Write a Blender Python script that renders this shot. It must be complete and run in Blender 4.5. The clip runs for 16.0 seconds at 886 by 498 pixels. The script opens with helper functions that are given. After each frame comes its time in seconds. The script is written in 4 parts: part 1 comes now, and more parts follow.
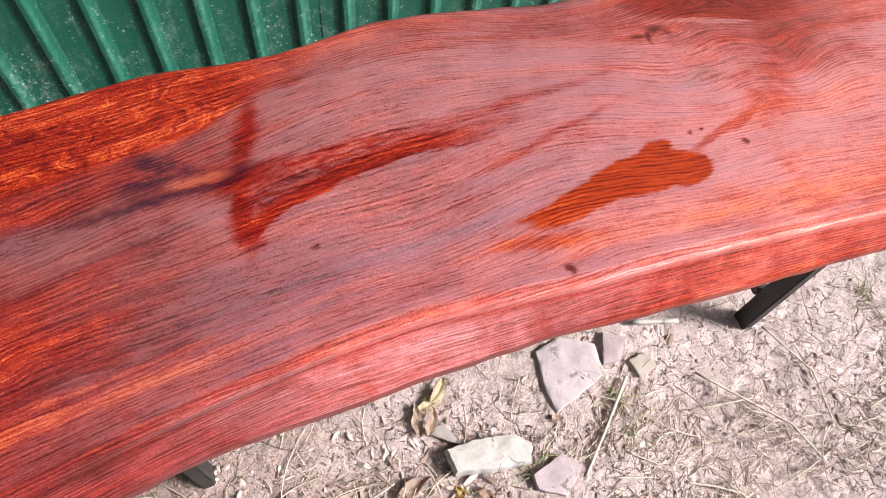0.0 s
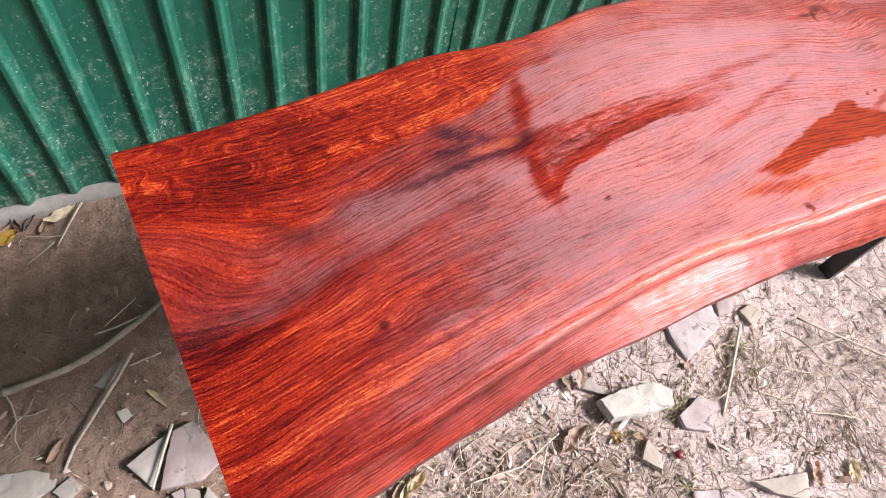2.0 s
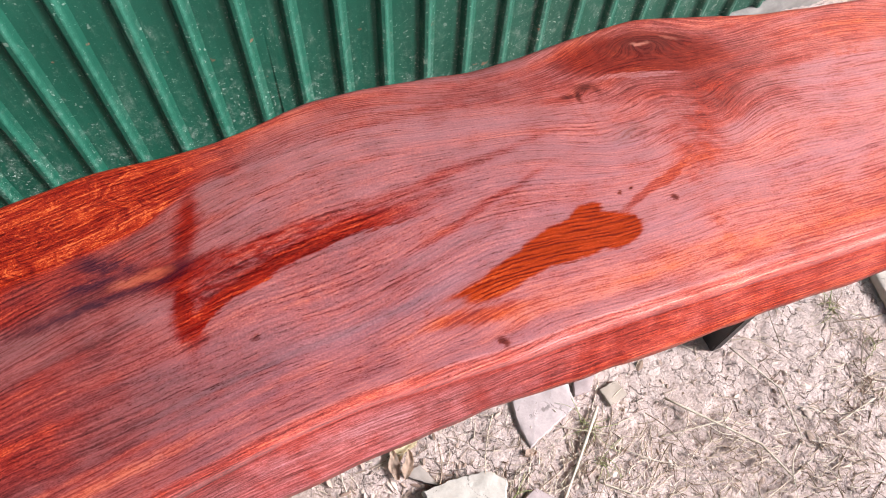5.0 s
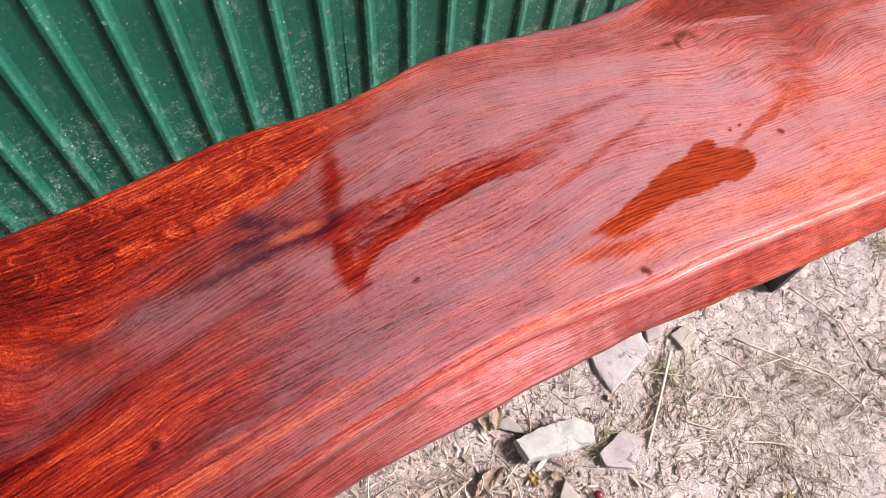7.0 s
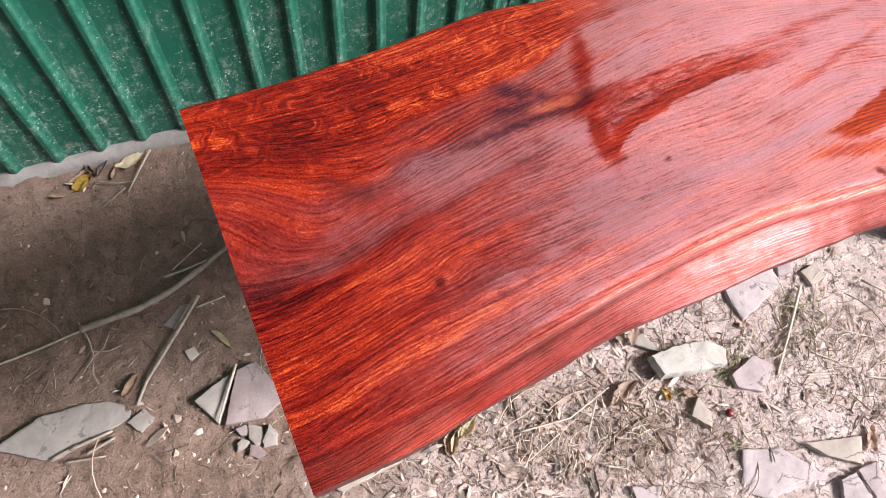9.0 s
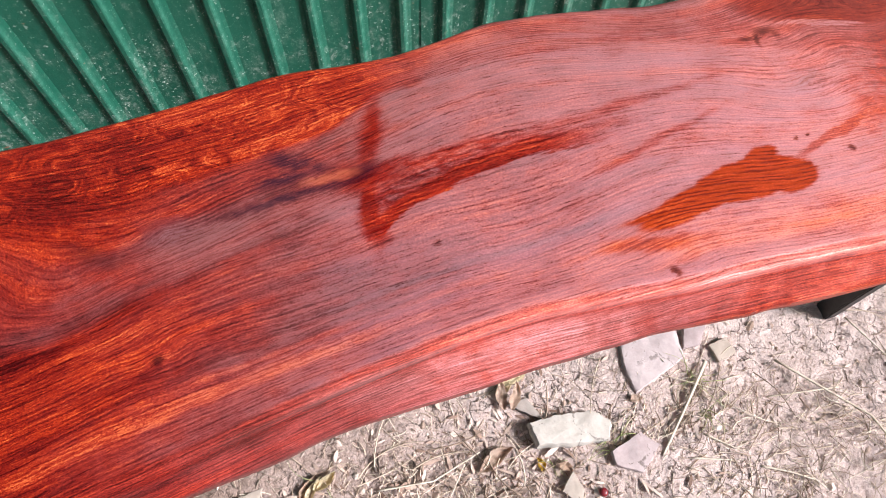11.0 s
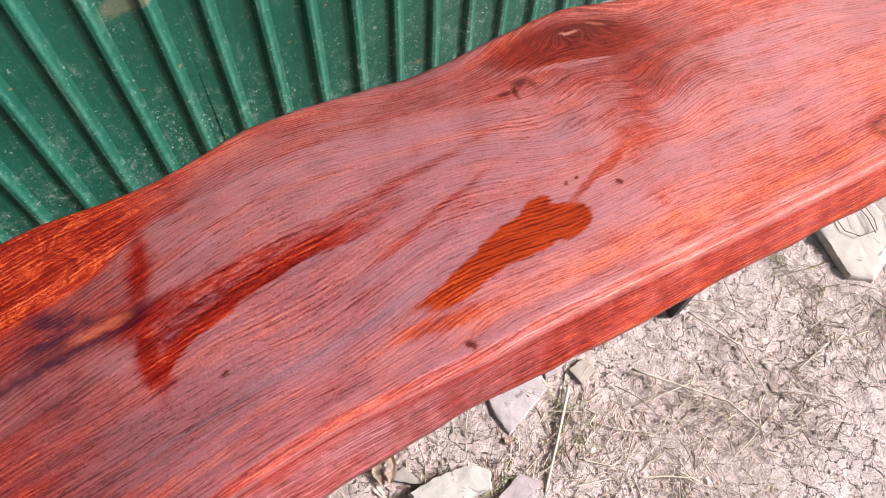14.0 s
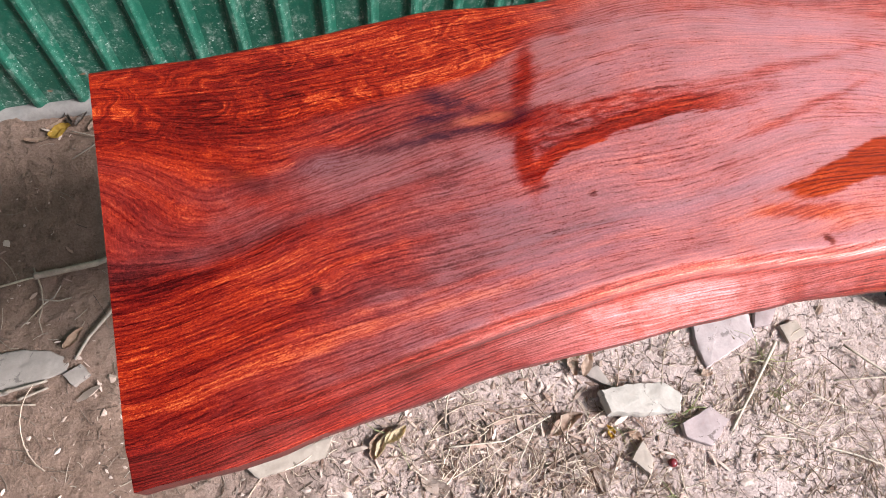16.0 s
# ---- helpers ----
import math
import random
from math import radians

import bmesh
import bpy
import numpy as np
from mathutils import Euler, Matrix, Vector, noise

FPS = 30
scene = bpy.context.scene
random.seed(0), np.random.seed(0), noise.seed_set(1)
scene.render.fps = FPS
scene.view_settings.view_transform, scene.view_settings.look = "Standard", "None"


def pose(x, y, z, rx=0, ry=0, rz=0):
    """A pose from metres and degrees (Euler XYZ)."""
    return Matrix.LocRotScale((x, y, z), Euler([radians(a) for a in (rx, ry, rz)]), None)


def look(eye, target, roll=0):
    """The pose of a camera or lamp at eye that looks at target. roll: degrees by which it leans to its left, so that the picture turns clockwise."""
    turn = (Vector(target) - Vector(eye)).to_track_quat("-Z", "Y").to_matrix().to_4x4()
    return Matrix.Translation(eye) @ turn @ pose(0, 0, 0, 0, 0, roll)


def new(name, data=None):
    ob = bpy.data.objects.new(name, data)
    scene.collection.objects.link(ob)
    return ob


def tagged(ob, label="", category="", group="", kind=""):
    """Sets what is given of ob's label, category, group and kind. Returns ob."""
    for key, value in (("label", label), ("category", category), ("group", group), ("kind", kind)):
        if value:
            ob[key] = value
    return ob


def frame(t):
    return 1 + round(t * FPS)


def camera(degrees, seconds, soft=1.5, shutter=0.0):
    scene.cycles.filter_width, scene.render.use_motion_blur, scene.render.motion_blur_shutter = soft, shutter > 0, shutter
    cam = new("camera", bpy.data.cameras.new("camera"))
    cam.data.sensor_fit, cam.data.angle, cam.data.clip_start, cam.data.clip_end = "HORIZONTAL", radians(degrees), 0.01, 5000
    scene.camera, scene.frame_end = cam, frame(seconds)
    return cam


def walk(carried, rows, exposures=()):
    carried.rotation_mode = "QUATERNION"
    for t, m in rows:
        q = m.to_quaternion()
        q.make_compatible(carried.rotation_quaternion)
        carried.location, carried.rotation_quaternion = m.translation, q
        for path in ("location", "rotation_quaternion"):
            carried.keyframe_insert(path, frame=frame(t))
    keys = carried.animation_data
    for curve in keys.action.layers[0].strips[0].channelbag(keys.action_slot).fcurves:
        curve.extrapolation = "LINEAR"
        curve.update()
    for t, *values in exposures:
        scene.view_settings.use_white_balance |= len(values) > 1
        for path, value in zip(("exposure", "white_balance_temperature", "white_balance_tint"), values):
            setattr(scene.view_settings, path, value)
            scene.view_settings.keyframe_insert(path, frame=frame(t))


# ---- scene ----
cam = camera(63.7, 16.0, soft=1.0)
METRES, EYE, TILT, LEAN, TURN = 3.3, 1.63, -62.01, -4.312, -17.5
ROWS = [
    (0.0, 0.0, 0.0, 0.0, 0.0, 0.0, -0.0),
    (0.5, -0.0156, -0.0065, 0.0008, -1.01, 3.07, -0.4),
    (1.0, -0.0625, -0.0158, -0.0006, -0.86, 1.76, 0.24),
    (1.5, -0.1179, -0.0251, -0.0122, -3.37, 0.47, 2.26),
    (2.0, -0.1579, -0.036, -0.0199, -5.43, 0.28, 3.23),
    (2.5, -0.1594, -0.0419, -0.0192, -3.32, -1.83, 2.31),
    (3.0, -0.0938, -0.032, 0.0026, 4.19, -3.93, -3.31),
    (3.5, -0.0351, -0.025, 0.0138, 5.87, -2.44, -4.62),
    (4.0, -0.0045, -0.0143, 0.0174, 3.76, -2.28, -2.93),
    (4.5, 0.0092, -0.0117, 0.0247, 3.54, -1.12, -1.25),
    (4.7, 0.0187, -0.0111, 0.0287, 2.17, -0.7, 1.14),
    (5.25, 0.0412, -0.0101, 0.0386, -0.09, -0.24, 4.86),
    (5.75, 0.0488, -0.011, 0.0437, -1.26, -0.39, 6.54),
    (6.3, 0.0316, -0.0152, 0.0413, -1.75, -0.87, 7.12),
    (6.8, -0.017, -0.0228, 0.0287, -1.63, -1.34, 7.03),
    (7.0, -0.044, -0.0267, 0.0213, -1.44, -1.56, 6.92),
    (7.5, -0.0958, -0.0364, 0.0087, -2.41, -2.42, 6.3),
    (8.0, -0.1399, -0.0406, -0.0066, -2.93, -3.97, 5.34),
    (8.2, -0.1517, -0.0419, -0.0114, -2.88, -4.12, 4.71),
    (8.75, -0.1637, -0.042, -0.0159, -1.91, -4.08, 2.98),
    (9.25, -0.147, -0.0378, -0.0093, -0.03, -3.7, 0.97),
    (9.8, -0.1114, -0.0316, 0.0019, 2.2, -3.35, -1.11),
    (10.3, -0.075, -0.0272, 0.009, 3.59, -3.47, -2.39),
    (10.5, -0.0612, -0.026, 0.0104, 4.03, -3.71, -2.83),
    (11.0, -0.0252, -0.0216, 0.0167, 4.38, -3.42, -1.68),
    (11.5, 0.0063, -0.0152, 0.0258, 3.59, -3.09, -0.05),
    (12.0, 0.0274, -0.0115, 0.0347, 2.68, -3.3, 2.77),
    (12.5, 0.0393, -0.0069, 0.0419, -0.06, -3.53, 6.62),
    (13.0, 0.0585, -0.0054, 0.0514, -2.04, -2.39, 10.36),
    (13.5, 0.0638, -0.0074, 0.0524, -3.86, -1.91, 12.58),
    (14.0, 0.0331, -0.0134, 0.0448, -3.07, -1.95, 10.49),
    (14.5, -0.019, -0.0228, 0.0299, -1.74, -2.77, 6.55),
    (15.0, -0.0839, -0.0334, 0.0102, -0.3, -3.47, 1.99),
    (15.5, -0.1188, -0.0339, -0.0087, -1.17, -4.04, -2.13),
    (16.0, -0.0963, -0.0218, -0.0018, 3.28, -5.18, -5.9),
]
walk(cam, [(t, pose(0, 0, EYE, TILT, LEAN, TURN) @ pose(METRES * x, METRES * y, METRES * z, 90 + pitch, roll, yaw)) for t, x, y, z, yaw, pitch, roll in ROWS],
     exposures=[(0.0, 0.78), (1.5, 0.82), (4.5, 0.78), (7.0, 0.70), (8.2, 0.74), (10.3, 0.76), (12.5, 0.82), (13.5, 0.74), (15.0, 0.68), (16.0, 0.70)])

# ---- light: hazy sun from the open side to the right, and the sky ----
SUN_FROM = Vector((0.64, -0.33, 0.62)).normalized()
world = bpy.data.worlds.new("sky")
scene.world = world
world.use_nodes = True
wn = world.node_tree.nodes
sky = wn.new("ShaderNodeTexSky")
sky.sky_type, sky.sun_disc = "NISHITA", False
sky.sun_elevation = math.asin(SUN_FROM.z)
sky.sun_rotation = math.atan2(SUN_FROM.x, SUN_FROM.y)
sky.air_density, sky.dust_density, sky.ozone_density = 1.0, 4.0, 1.3
world.node_tree.links.new(sky.outputs[0], wn["Background"].inputs[0])
wn["Background"].inputs[1].default_value = 0.080
sun = new("sun", bpy.data.lights.new("sun", "SUN"))
sun.data.energy, sun.data.angle, sun.data.color = 5.0, radians(18), (0.955, 0.935, 1.0)
sun.matrix_world = look(SUN_FROM * 20, (0, 0, 0))


# ---- shader arithmetic ----
class Ex:
    """A value in a node tree that can be added, multiplied and so on."""

    def __init__(self, tree, socket):
        self.tree, self.socket = tree, socket

    def op(self, kind, *others, clamp=False):
        node = self.tree.nodes.new("ShaderNodeMath")
        node.operation, node.use_clamp = kind, clamp
        for slot, value in zip(node.inputs, (self, *others)):
            if isinstance(value, Ex):
                self.tree.links.new(value.socket, slot)
            else:
                slot.default_value = value
        return Ex(self.tree, node.outputs[0])

    def __add__(self, o): return self.op("ADD", o)
    def __radd__(self, o): return self.op("ADD", o)
    def __sub__(self, o): return self.op("SUBTRACT", o)
    def __rsub__(self, o): return (self * -1.0) + o
    def __mul__(self, o): return self.op("MULTIPLY", o)
    def __rmul__(self, o): return self.op("MULTIPLY", o)
    def __truediv__(self, o): return self.op("DIVIDE", o)
    def __pow__(self, o): return self.op("POWER", o)
    def sin(self): return self.op("SINE")
    def sat(self): return self.op("ADD", 0.0, clamp=True)
    def big(self, o): return self.op("MAXIMUM", o)
    def small(self, o): return self.op("MINIMUM", o)

    def step(self, lo, hi):
        """Smooth step from 0 at lo to 1 at hi."""
        node = self.tree.nodes.new("ShaderNodeMapRange")
        node.interpolation_type = "SMOOTHSTEP"
        self.tree.links.new(self.socket, node.inputs[0])
        node.inputs[1].default_value, node.inputs[2].default_value = (lo, hi) if lo < hi else (hi, lo)
        node.inputs[3].default_value, node.inputs[4].default_value = (0, 1) if lo < hi else (1, 0)
        return Ex(self.tree, node.outputs[0])


class Shader:
    def __init__(self, name):
        self.material = bpy.data.materials.new(name)
        self.material.use_nodes = True
        self.tree = self.material.node_tree
        self.bsdf = self.tree.nodes["Principled BSDF"]
        coords = self.tree.nodes.new("ShaderNodeTexCoord")
        split = self.tree.nodes.new("ShaderNodeSeparateXYZ")
        self.tree.links.new(coords.outputs["Object"], split.inputs[0])
        self.x, self.y, self.z = (Ex(self.tree, s) for s in split.outputs)

    def vec(self, x, y, z=0.0):
        node = self.tree.nodes.new("ShaderNodeCombineXYZ")
        for slot, v in zip(node.inputs, (x, y, z)):
            if isinstance(v, Ex):
                self.tree.links.new(v.socket, slot)
            else:
                slot.default_value = v
        return node.outputs[0]

    def noise(self, x, y, z=0.0, scale=1.0, detail=2.0, rough=0.5, distort=0.0):
        node = self.tree.nodes.new("ShaderNodeTexNoise")
        self.tree.links.new(self.vec(x, y, z), node.inputs["Vector"])
        node.inputs["Scale"].default_value, node.inputs["Detail"].default_value = scale, detail
        node.inputs["Roughness"].default_value, node.inputs["Distortion"].default_value = rough, distort
        return Ex(self.tree, node.outputs[0])

    def cells(self, x, y, z=0.0, scale=1.0, feature="F1"):
        node = self.tree.nodes.new("ShaderNodeTexVoronoi")
        node.feature = feature
        self.tree.links.new(self.vec(x, y, z), node.inputs["Vector"])
        node.inputs["Scale"].default_value = scale
        return Ex(self.tree, node.outputs["Distance"])

    def random(self):
        return Ex(self.tree, self.tree.nodes.new("ShaderNodeObjectInfo").outputs["Random"])

    def island(self):
        return Ex(self.tree, self.tree.nodes.new("ShaderNodeNewGeometry").outputs["Random Per Island"])

    def colour(self, rgb):
        node = self.tree.nodes.new("ShaderNodeRGB")
        node.outputs[0].default_value = (*rgb, 1)
        return node.outputs[0]

    def mix(self, a, b, f, kind="MIX"):
        node = self.tree.nodes.new("ShaderNodeMix")
        node.data_type, node.blend_type = "RGBA", kind
        for slot, v in ((node.inputs[0], f), (node.inputs[6], a), (node.inputs[7], b)):
            if isinstance(v, Ex):
                self.tree.links.new(v.socket, slot)
            elif isinstance(v, (tuple, list)):
                slot.default_value = (*v, 1)
            elif isinstance(v, (int, float)):
                slot.default_value = v
            else:
                self.tree.links.new(v, slot)
        return node.outputs[2]

    def ramp(self, f, stops):
        node = self.tree.nodes.new("ShaderNodeValToRGB")
        self.tree.links.new(f.socket, node.inputs[0])
        el = node.color_ramp.elements
        while len(el) < len(stops):
            el.new(0.5)
        for e, (at, rgb) in zip(el, stops):
            e.position, e.color = at, (*rgb, 1)
        return node.outputs[0]

    def set(self, **values):
        for key, v in values.items():
            slot = self.bsdf.inputs[key.replace("_", " ")]
            if isinstance(v, Ex):
                self.tree.links.new(v.socket, slot)
            elif isinstance(v, (int, float)):
                slot.default_value = v
            elif isinstance(v, tuple):
                slot.default_value = (*v, 1)
            else:
                self.tree.links.new(v, slot)
        return self

    def bump(self, height, depth, strength=1.0):
        node = self.tree.nodes.new("ShaderNodeBump")
        node.inputs["Strength"].default_value, node.inputs["Distance"].default_value = strength, depth
        self.tree.links.new(height.socket, node.inputs["Height"])
        self.tree.links.new(node.outputs[0], self.bsdf.inputs["Normal"])
        return self


# ---- materials ----
PITCH, RIB0 = 0.1061, -0.600


def slab_wood():
    """Oiled rosewood. The mesh carries grain = (line across the grain, distance from the front arris)."""
    s = Shader("oiled_rosewood")
    x, y = s.x, s.y
    attr = s.tree.nodes.new("ShaderNodeAttribute")
    attr.attribute_name = "grain"
    split = s.tree.nodes.new("ShaderNodeSeparateXYZ")
    s.tree.links.new(attr.outputs["Vector"], split.inputs[0])
    flow, da = (Ex(s.tree, o) for o in split.outputs[:2])

    wob = s.noise(x, y, 3.1, scale=22, detail=5, rough=0.6) - 0.5
    wob2 = s.noise(x, y, 7.7, scale=15, detail=5, rough=0.6) - 0.5
    mid = s.noise(x, y * 2.0, 5.0, scale=9, detail=2) - 0.5
    tiny = s.noise(x, y * 1.4, 5.5, scale=55, detail=3) - 0.5
    v = flow + mid * 0.006 + tiny * 0.0016 + (s.noise(x, y, 8.5, scale=170, detail=2) - 0.5) * 0.0016
    feather = s.noise(x * 16, v * 260, 2.2, scale=1, detail=3, rough=0.65) - 0.5
    px, py = x + wob * 0.034 + feather * 0.020, y + wob2 * 0.020 + feather * 0.012

    def spot(cx, cy, rx, ry, turn=0.0, soft=0.15):
        c, n = math.cos(radians(turn)), math.sin(radians(turn))
        dx, dy = px - cx, py - cy
        u, w = (dx * c + dy * n) * (1 / rx), (dy * c - dx * n) * (1 / ry)
        return ((u * u + w * w) ** 0.5).step(1 + soft, 1 - soft)

    def vein(at, half, x0, x1, fade=0.08):
        """A streak along the grain between two places."""
        return (v + feather * 0.012 - at).op("ABSOLUTE").step(half, half * 0.35) * x.step(x0 - fade, x0 + fade) * x.step(x1 + fade, x1 - fade)

    # layers of the grain, from broad bands to pores
    band = s.noise(x * 1.2, v * 15, 9.0, scale=1, detail=4, rough=0.6)
    ribbon = s.noise(x * 2.6, v * 55, 21.0, scale=1, detail=3, rough=0.55)
    where = s.noise(x * 4, v * 22, 2.0, scale=1, detail=3)
    growth = s.noise(x * 9, v * 390, 4.0, scale=1, detail=5, rough=0.70)
    rag = s.noise(x * 16, v * 150, 1.0, scale=1, detail=3) - 0.5
    line = (((v * 1300 + (where - 0.5) * 26 + rag * 7.0).sin() * 0.5 + 0.5) ** 1.7) * (s.noise(x * 22, v * 150, 2.5, scale=1, detail=3).step(0.36, 0.58) * 0.8 + 0.2)
    dash = s.noise(x * 48, v * 640, 12.0, scale=1, detail=4, rough=0.72)
    dark_line, thin_line = growth.step(0.48, 0.42), dash.step(0.45, 0.37)
    pore = s.noise(x * 75, v * 760, 8.0, scale=1, detail=2).step(0.58, 0.68)
    fleck = s.noise(x * 330, v * 620, 6.0, scale=1, detail=3, rough=0.75)
    curl = s.noise(x * 58 + mid * 26, v * 24, 3.0, scale=1, detail=4, rough=0.65)
    swirl = s.noise(x * 40 + mid * 50, y * 40 - mid * 40, 3.0, scale=1, detail=4, rough=0.6)
    cloud = s.noise(x, y, 1.5, scale=13, detail=5, rough=0.65)
    mott = s.noise(x, y * 2.4, 4.4, scale=38, detail=4, rough=0.7)
    hue = s.noise(x * 2.1, v * 30, 33.0, scale=1, detail=4, rough=0.6)

    west = x.step(0.16, -0.06)
    back_line = y - x.step(-0.55, 0.30) * 0.100 + x.step(0.30, 0.85) * 0.095 + x.step(0.02, -0.10) * 0.035 + wob2 * 0.02 * x.step(0.6, 0.4) + feather * 0.012
    back_band = back_line.step(0.632, 0.650)
    right = x.step(0.35, 1.25)
    end = (x + wob * 0.25 + (y - 0.5).op("ABSOLUTE") * 0.35).step(-0.36, -0.50)
    figured = (end * y.step(0.40, 0.50)).big(spot(-0.42, 0.520, 0.09, 0.035, -25, 0.8))
    ruffled = spot(0.790, 0.560, 0.045, 0.100, -24, 0.7).big(spot(0.865, 0.640, 0.055, 0.060, -30, 0.8))
    gold = spot(0.66, 0.372, 0.48, 0.036, 0, 0.7)
    rust = spot(-0.47, 0.345, 0.20, 0.075, 16, 0.7).big(spot(-0.30, 0.385, 0.13, 0.040, 18, 0.7) * 0.85).big(figured)
    glow = vein(0.386, 0.012, -0.66, 0.00).big(vein(0.404, 0.006, -0.45, 0.15) * 0.6)

    calm = (figured * 0.55).big(ruffled * 0.55)
    fine = growth.step(0.52, 0.66) * 0.22 - dark_line * 0.20 - line * 0.28 + dash.step(0.52, 0.66) * 0.18 - thin_line * 0.16 - pore * 0.20 + 0.15
    tone = (band - 0.5) * 0.80 + (ribbon - 0.5) * 0.50 + fine * (1.0 - calm) + (fleck - 0.5) * 1.35 + (cloud - 0.5) * 0.55 + 0.50 - x.step(0.20, -0.20) * 0.09
    tone = tone + (curl - 0.5) * (back_band * (west * 0.95 + 0.25) + figured * 0.35 + 0.16) + (swirl - 0.5) * (figured * 0.5 + ruffled * 1.6)
    tone = tone + rust * 0.06 + glow * 0.22 + right * 0.14 + gold * 0.20 + back_band * west * x.step(-0.62, -0.25) * 0.12
    tone = tone - spot(0.94, 0.660, 0.17, 0.090, -16, 0.8) * 0.20 - spot(0.60, 0.740, 0.16, 0.05, -8, 0.9) * 0.08 - spot(-0.52, 0.640, 0.16, 0.045, 4, 0.9) * 0.16 - spot(-0.56, 0.395, 0.08, 0.06, 10, 0.9) * 0.16
    # front face is mauve, its tone lowered further to stand in for less sun
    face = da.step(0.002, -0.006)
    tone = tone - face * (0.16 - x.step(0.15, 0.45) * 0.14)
    tone = tone - vein(0.428, 0.005, -0.12, 0.32) * 0.30 - vein(0.326, 0.006, -0.30, 0.00) * 0.25
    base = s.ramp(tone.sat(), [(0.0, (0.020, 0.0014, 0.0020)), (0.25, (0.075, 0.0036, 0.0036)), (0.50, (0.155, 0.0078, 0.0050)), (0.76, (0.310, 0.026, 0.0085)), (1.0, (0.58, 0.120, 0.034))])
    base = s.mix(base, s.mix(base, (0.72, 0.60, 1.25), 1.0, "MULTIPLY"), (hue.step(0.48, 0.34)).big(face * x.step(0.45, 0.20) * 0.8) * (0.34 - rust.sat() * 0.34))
    base = s.mix(base, s.mix(base, (1.25, 1.28, 0.95), 1.0, "MULTIPLY"), (hue + rust * 0.10).step(0.50, 0.68) * 0.80)

    # dark heart figures and knots
    heart = spot(-0.138, 0.622, 0.046, 0.017, -25, 0.6).big(spot(-0.165, 0.600, 0.045, 0.014, 8, 0.7)).big(spot(-0.150, 0.568, 0.125, 0.0075, 6, 0.8)).big(spot(-0.048, 0.588, 0.030, 0.012, 10, 0.8) * 0.75).big(spot(-0.000, 0.572, 0.024, 0.014, 16, 0.9) * 0.4)
    heart = (heart * (mott.step(0.34, 0.50) * 0.45 + 0.55) * (dash.step(0.36, 0.54) * 0.5 + 0.5)).sat()
    trail = spot(-0.25, 0.560, 0.16, 0.014, 12, 0.9) * band.step(0.35, 0.6) * 0.5
    disc = spot(-0.335, 0.553, 0.032, 0.025, 0, 0.30)
    ex, ey = (x - 0.803 + wob * 0.02) * (1 / 0.075), (y - 0.766 + (x - 0.803) * 0.20 + wob2 * 0.010) * (1 / 0.030)
    er = (ex * ex + ey * ey) ** 0.5
    rings = ((er * 17 + feather * 5.0).sin() * 0.5 + 0.5) * er.step(1.9, 0.6)
    eye = (rings * 0.80).big(er.step(0.80, 0.50)).big(spot(0.868, 0.765, 0.030, 0.005, -25, 0.7))
    eye = eye.big(spot(0.658, 0.710, 0.022, 0.007, 0, 0.8)).big(spot(0.640, 0.697, 0.005, 0.015, -8, 0.8)).big(spot(0.674, 0.700, 0.006, 0.010, 8, 0.8) * 0.8).big(spot(0.622, 0.700, 0.016, 0.004, -5, 0.9) * 0.8)
    nest = spot(0.690, 0.604, 0.036, 0.013, 5, 0.9) * mott.step(0.58, 0.44)
    small = spot(0.352, 0.336, 0.010, 0.007, -30, 0.6).big(spot(-0.362, 0.368, 0.008, 0.006, 0, 0.6)).big(spot(0.032, 0.452, 0.008, 0.005, 0, 0.6) * 0.7)
    small = small.big(spot(0.62, 0.500, 0.004, 0.003, 0, 0.6)).big(spot(0.64, 0.503, 0.004, 0.003, 0, 0.6)).big(spot(0.70, 0.468, 0.006, 0.005, 0, 0.6))
    base = s.mix(base, (0.016, 0.006, 0.014), heart.big(trail) * 0.95)
    base = s.mix(base, (0.075, 0.010, 0.016), disc * 0.62)
    base = s.mix(base, (0.045, 0.005, 0.006), spot(-0.43, 0.535, 0.045, 0.013, -30, 0.8) * 0.6)
    base = s.mix(base, (0.018, 0.004, 0.006), (eye * 0.90).big(small * 0.8).big(nest * 0.7))
    core = spot(-0.098, 0.589, 0.040, 0.0085, 2, 0.5) * mott.step(0.40, 0.52)
    base = s.mix(base, (0.34, 0.075, 0.035), core * 0.75)
    base = s.mix(base, (0.070, 0.005, 0.005), spot(0.80, 0.742, 0.150, 0.062, -12, 0.45) * (feather * 0.9 + 0.62))
    slit = spot(0.797, 0.767, 0.018, 0.0036, -8, 0.5).big(spot(0.850, 0.764, 0.018, 0.003, -25, 0.6) * 0.5)
    base = s.mix(base, (0.52, 0.20, 0.14), slit * 0.6)
    # worn dark outlines of two plugged knots near the far end
    plugs = spot(1.187, 0.358, 0.036, 0.024, 8, 0.4).big(spot(1.258, 0.360, 0.032, 0.022, 8, 0.4))
    for cx, cy, rx in ((1.187, 0.358, 0.030), (1.258, 0.360, 0.026)):
        broken = cloud.step(0.32, 0.52) * 0.4 + 0.6
        ring_mark = spot(cx, cy, rx, 0.019, 8, 0.30) - spot(cx + 0.003, cy, rx - 0.010, 0.009, 8, 0.35)
        base = s.mix(base, (0.055, 0.014, 0.014), ring_mark.sat() * broken * mott.step(0.30, 0.50) * 0.80)
        base = s.mix(base, (0.30, 0.095, 0.060), spot(cx, cy, 0.019, 0.010, 5, 0.4) * 0.4)

